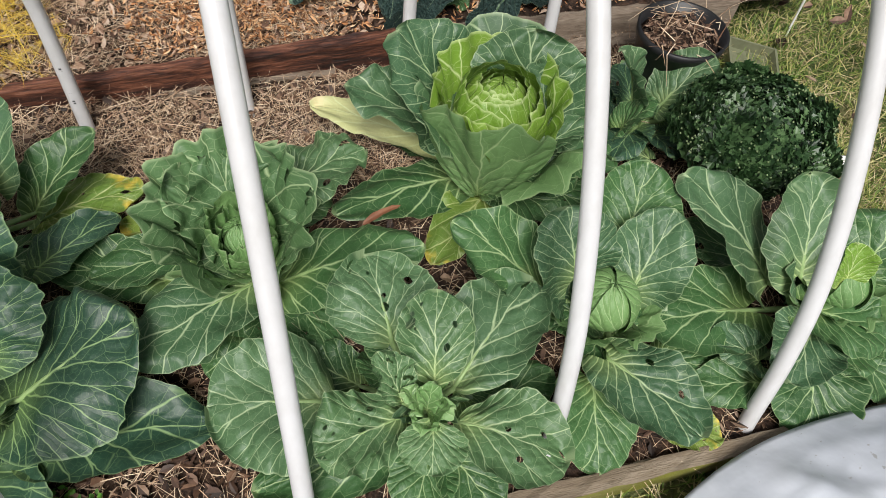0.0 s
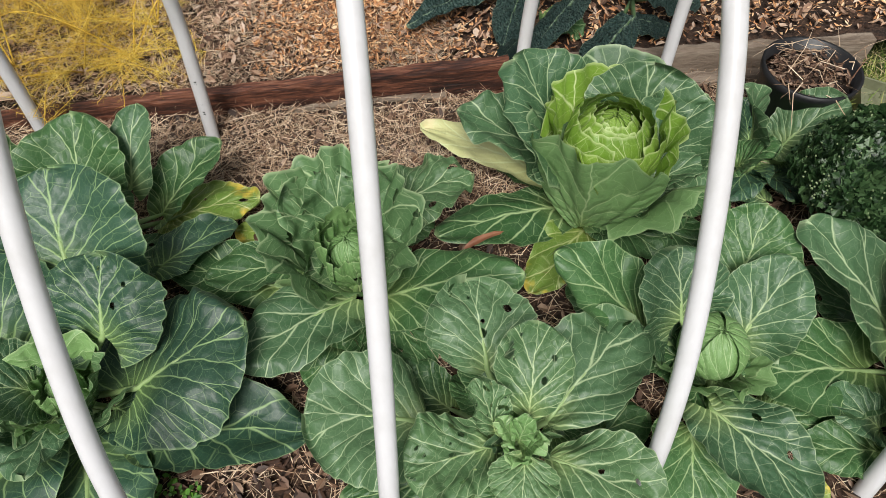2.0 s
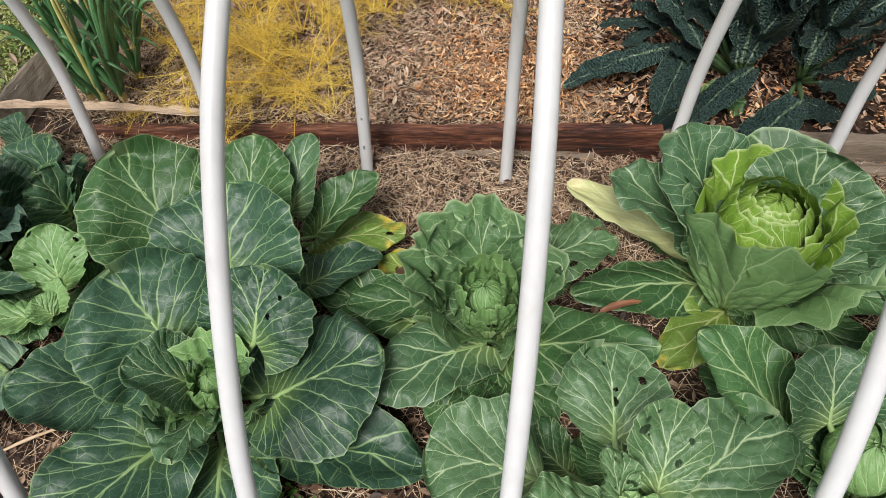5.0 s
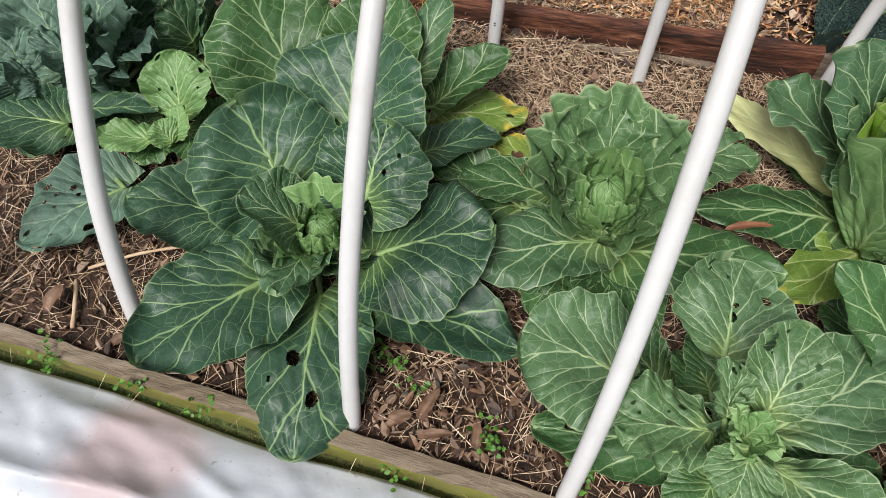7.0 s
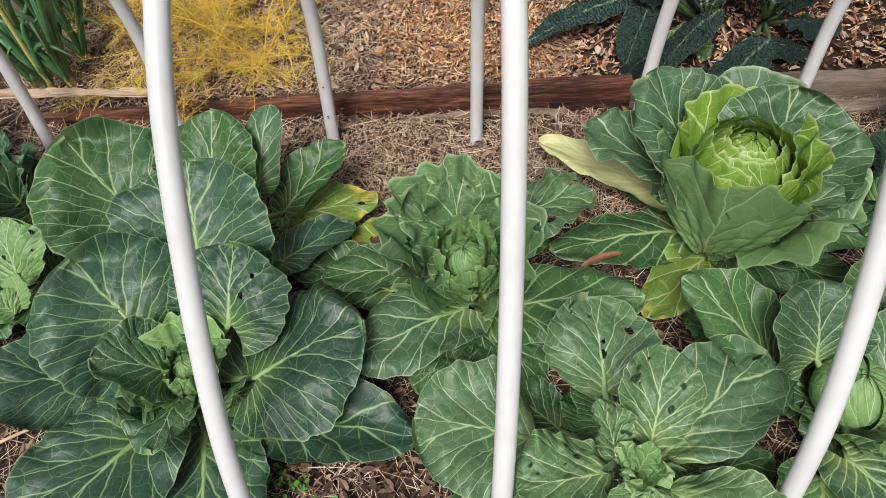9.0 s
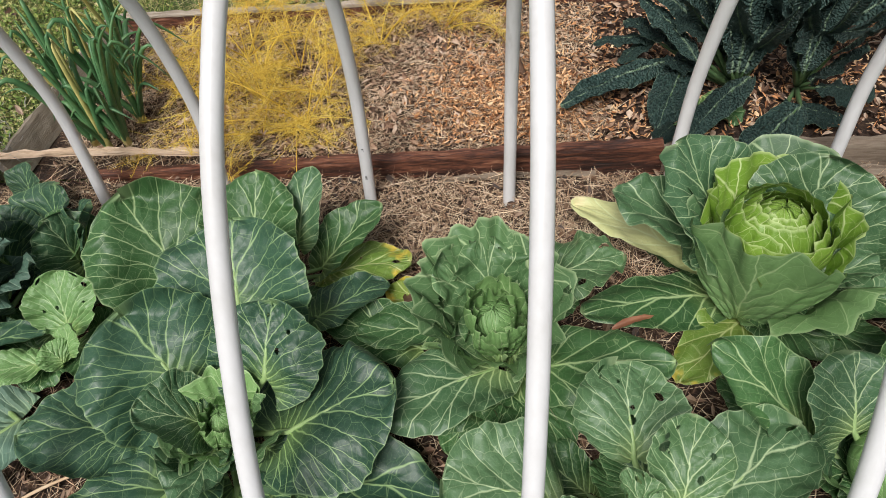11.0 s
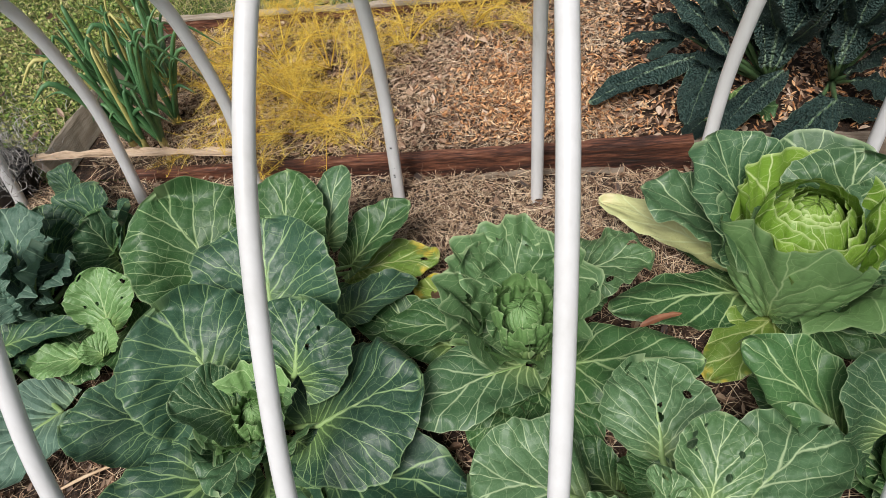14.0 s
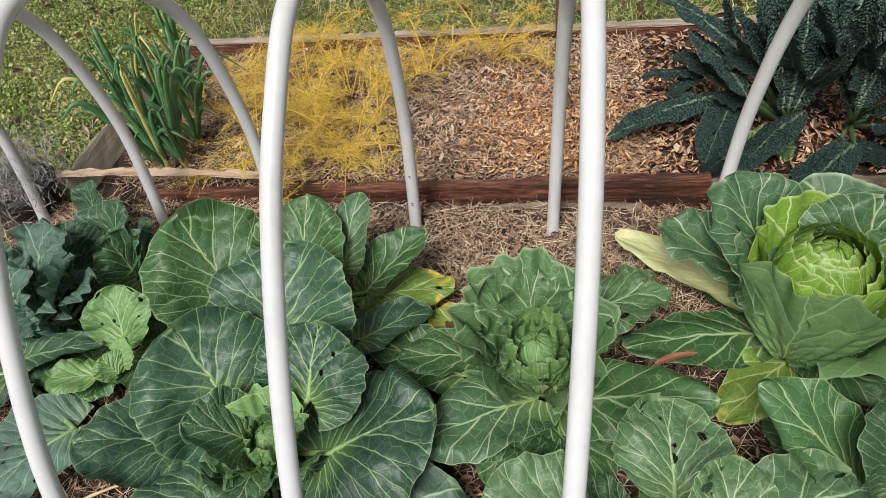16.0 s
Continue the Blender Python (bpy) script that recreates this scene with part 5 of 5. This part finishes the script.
st = new("batten", board_mesh("batten", (0.5, 0.016, 0.012), M_GREYWOOD, 33, 0.01, 0.006))
st.matrix_world = pose(0.2, 1.268, 0.004, 0, -1.2, 0.5)
tagged(st, "thin weathered strip of wood lying in front of the plank", "batten")
st2 = new("batten", board_mesh("batten", (0.75, 0.04, 0.02), M_GREYWOOD, 34, 0.008, 0.006))
st2.matrix_world = pose(1.25, 1.255, 0.015, 0, 0.5, -1.0)
tagged(st2, "split weathered strip of wood below the grey plank", "batten")


# ---- onions ----
def onion(at, seed, n=7):
    ob = thing("onion_plant", at, "green onion plant with hollow drooping leaves", "onion", "onions in the far bed")
    rg = random.Random(seed)
    for i in range(n):
        a = rg.uniform(-3.14, 3.14)
        out = rg.uniform(0.05, 0.24)
        top = rg.uniform(0.18, 0.46)
        p = [Vector((0, 0, 0)), Vector((math.cos(a) * out * 0.3, math.sin(a) * out * 0.3, top * 0.5)), Vector((math.cos(a) * out * 0.7, math.sin(a) * out * 0.7, top * 0.9)), Vector((math.cos(a) * out * 1.2, math.sin(a) * out * 1.2, top * rg.uniform(0.5, 1.15)))]
        r = rg.uniform(0.009, 0.016)
        line = spline(p, 14)
        v, f = tube_data(line, [max(0.0008, r * (1 - (k / 13) ** 2.5)) for k in range(14)], 7, 0.7)
        old = rg.random() < 0.16
        child("onion_leaf", mesh_of("onion_leaf", v, f, [M_ONIONDRY if old else M_ONION]), ob, "yellowed onion leaf" if old else "")
    v, f = tube_data([Vector((0, 0, -0.02)), Vector((0, 0, 0.03)), Vector((0, 0, 0.07))], [0.016, 0.014, 0.009], 9)
    child("bulb_neck", mesh_of("bulb_neck", v, f, [M_ONIONDRY]), ob)


for i, (x, y, z) in enumerate(((-1.079, 1.471, 0.050), (-1.029, 1.594, 0.050), (-0.996, 1.422, 0.050), (-0.944, 1.594, 0.050), (-1.159, 1.767, 0.050), (-1.048, 1.805, 0.050), (-1.225, 1.689, 0.050), (-0.942, 1.455, 0.050), (-1.159, 1.999, 0.050))):
    onion((x, y, z), 40 + i, 8)


# ---- asparagus ----
def asparagus(at, seed, n=5, reach=0.5):
    ob = thing("asparagus_fern", at, "yellowed feathery asparagus fern leaning over mulch", "asparagus", "asparagus ferns")
    rg = np.random.default_rng(seed)
    threads = []
    for i in range(n):
        a = rg.uniform(0, 6.28)
        out = rg.uniform(0.15, reach)
        top = rg.uniform(0.06, 0.24)
        p = [Vector((0, 0, 0)), Vector((math.cos(a) * out * 0.4, math.sin(a) * out * 0.4, top * 0.7)), Vector((math.cos(a) * out * 0.8, math.sin(a) * out * 0.8, top)), Vector((math.cos(a) * out * 1.2, math.sin(a) * out * 1.2, top * 0.75))]
        line = spline(p, 16)
        v, f = tube_data(line, [0.0032 * (1 - k / 18) for k in range(16)], 6)
        child("stem", mesh_of("stem", v, f, [M_FERN]), ob)
        for k in range(3, 16):
            for _ in range(2):
                q = np.array(line[k])
                dr = rg.normal(0, 1, 3)
                dr[2] = abs(dr[2]) * 0.4 - 0.25
                dr /= np.linalg.norm(dr)
                bl = rg.uniform(0.05, 0.16)
                m = 24
                t = rg.uniform(0, 1, m)[:, None]
                pos = q + dr * bl * t + rg.normal(0, 0.004, (m, 3))
                threads.append(strands(rg, pos, (0.012, 0.04), (0.0005, 0.0009), (0.2, 0.7), 0.3))
                e = q + dr * bl
                s = np.cross(dr, (0, 0, 1.0)) * 0.0009
                threads.append(np.array([[q - s, q + s, e + s, e - s]]))
    child("foliage", quads_mesh("foliage", np.concatenate(threads), M_FERN), ob, "fine yellow thread-like foliage")


for i, (x, y) in enumerate(((-0.5, 1.7), (-0.4, 1.9), (-0.65, 2.0), (-0.25, 1.72), (-0.45, 1.5), (-0.1, 2.05), (0.15, 2.15), (-0.68, 1.55), (-0.3, 1.55), (-0.55, 1.85))):
    asparagus((x, y, 0.03), 60 + i, 5, 0.3 if x > -0.3 else 0.38)


# ---- grey herb in a pot at the bed's end ----
def herb(at):
    ob = thing("grey_herb", at, "dry grey herb bush in a black pot", "potted plant")
    child("pot", lathe("pot", [(0.09, -0.12), (0.12, 0.04), (0.125, 0.06), (0.115, 0.06), (0.11, 0.03)], M_BLACK), ob)
    rg = np.random.default_rng(77)
    p = rg.normal((0, 0, 0.1), (0.09, 0.09, 0.06), (2600, 3))
    child("foliage", quads_mesh("foliage", strands(rg, p, (0.02, 0.06), (0.0015, 0.003), (0.7, 0.6), 0.4), M_GREYPLANT), ob)


herb((-1.484, 1.255, 0.050))


# ---- weeds ----
def weed(at, seed, r=0.03):
    ob = thing("weed", at, "small bright green weed seedling", "weed", "weeds in the bed")
    rg = np.random.default_rng(seed)
    n = 14
    p = rg.normal((0, 0, 0.015), (r * 0.6, r * 0.6, 0.008), (n, 3))
    child("foliage", quads_mesh("foliage", flakes(rg, p, (0.008, 0.017), (0.6, 0.95), 0.3), M_WEED), ob)
    v, f = tube_data([Vector((0, 0, -0.01)), Vector((0.003, 0, 0.02))], 0.0015, 5)
    child("stem", mesh_of("stem", v, f, [M_WEED]), ob)


for i, (x, y, z) in enumerate(((-0.708, -0.059, 0.030), (-0.685, -0.097, 0.010), (-0.468, -0.074, 0.020), (-0.320, -0.083, 0.010), (0.008, 0.143, 0.010), (0.056, 0.138, 0.010), (0.106, 0.092, 0.010), (0.282, 0.059, 0.010), (0.295, 0.027, 0.010), (0.478, 0.013, 0.020), (0.122, -0.077, -0.010), (1.293, -0.062, -0.080), (1.334, -0.065, -0.080), (-0.032, 0.174, 0.010))):
    weed((x, y, z), 90 + i)


# ---- single fallen leaves and scraps ----
for k, (p, q, wd) in enumerate((((0.676, 0.613, 0.130), (0.774, 0.646, 0.140), 0.018), ((0.160, 0.762, 0.060), (0.196, 0.670, 0.090), 0.03), ((0.137, 0.034, 0.020), (0.160, 0.107, 0.035), 0.026), ((0.075, 0.006, 0.020), (0.123, 0.039, 0.030), 0.03),
                                ((0.268, 0.009, 0.020), (0.254, 0.069, 0.030), 0.02), ((0.145, -0.000, 0.020), (0.217, 0.024, 0.030), 0.02), ((-0.768, 0.022, 0.030), (-0.754, 0.085, 0.050), 0.035), ((-0.579, -0.004, 0.020), (-0.554, 0.021, 0.030), 0.025), ((-0.955, 0.368, 0.040), (-0.885, 0.305, 0.060), 0.025))):
    lf = leaf(None, p, q, wd, M_RUST if k == 0 else M_DARKLITTER, arch=0.15, cup=0.5, ruffle=0.08, stalk=False, nu=14, nv=10, name="fallen_leaf", lobe=0.1)
    tagged(lf, "curled reddish brown dead leaf on the foliage" if k == 0 else "curled brown dead leaf on the bed", "fallen leaf", "fallen leaves")
cup = new("plastic_cup", lathe("plastic_cup", [(0.024, 0), (0.03, 0.06), (0.032, 0.062), (0.029, 0.06), (0.023, 0.006)], M_WHITE, 24))
cup.matrix_world = pose(2.103, 0.639, -0.055, 0, 12, 0)
tagged(cup, "small white plastic cup tipped beside the chrysanthemum", "cup")
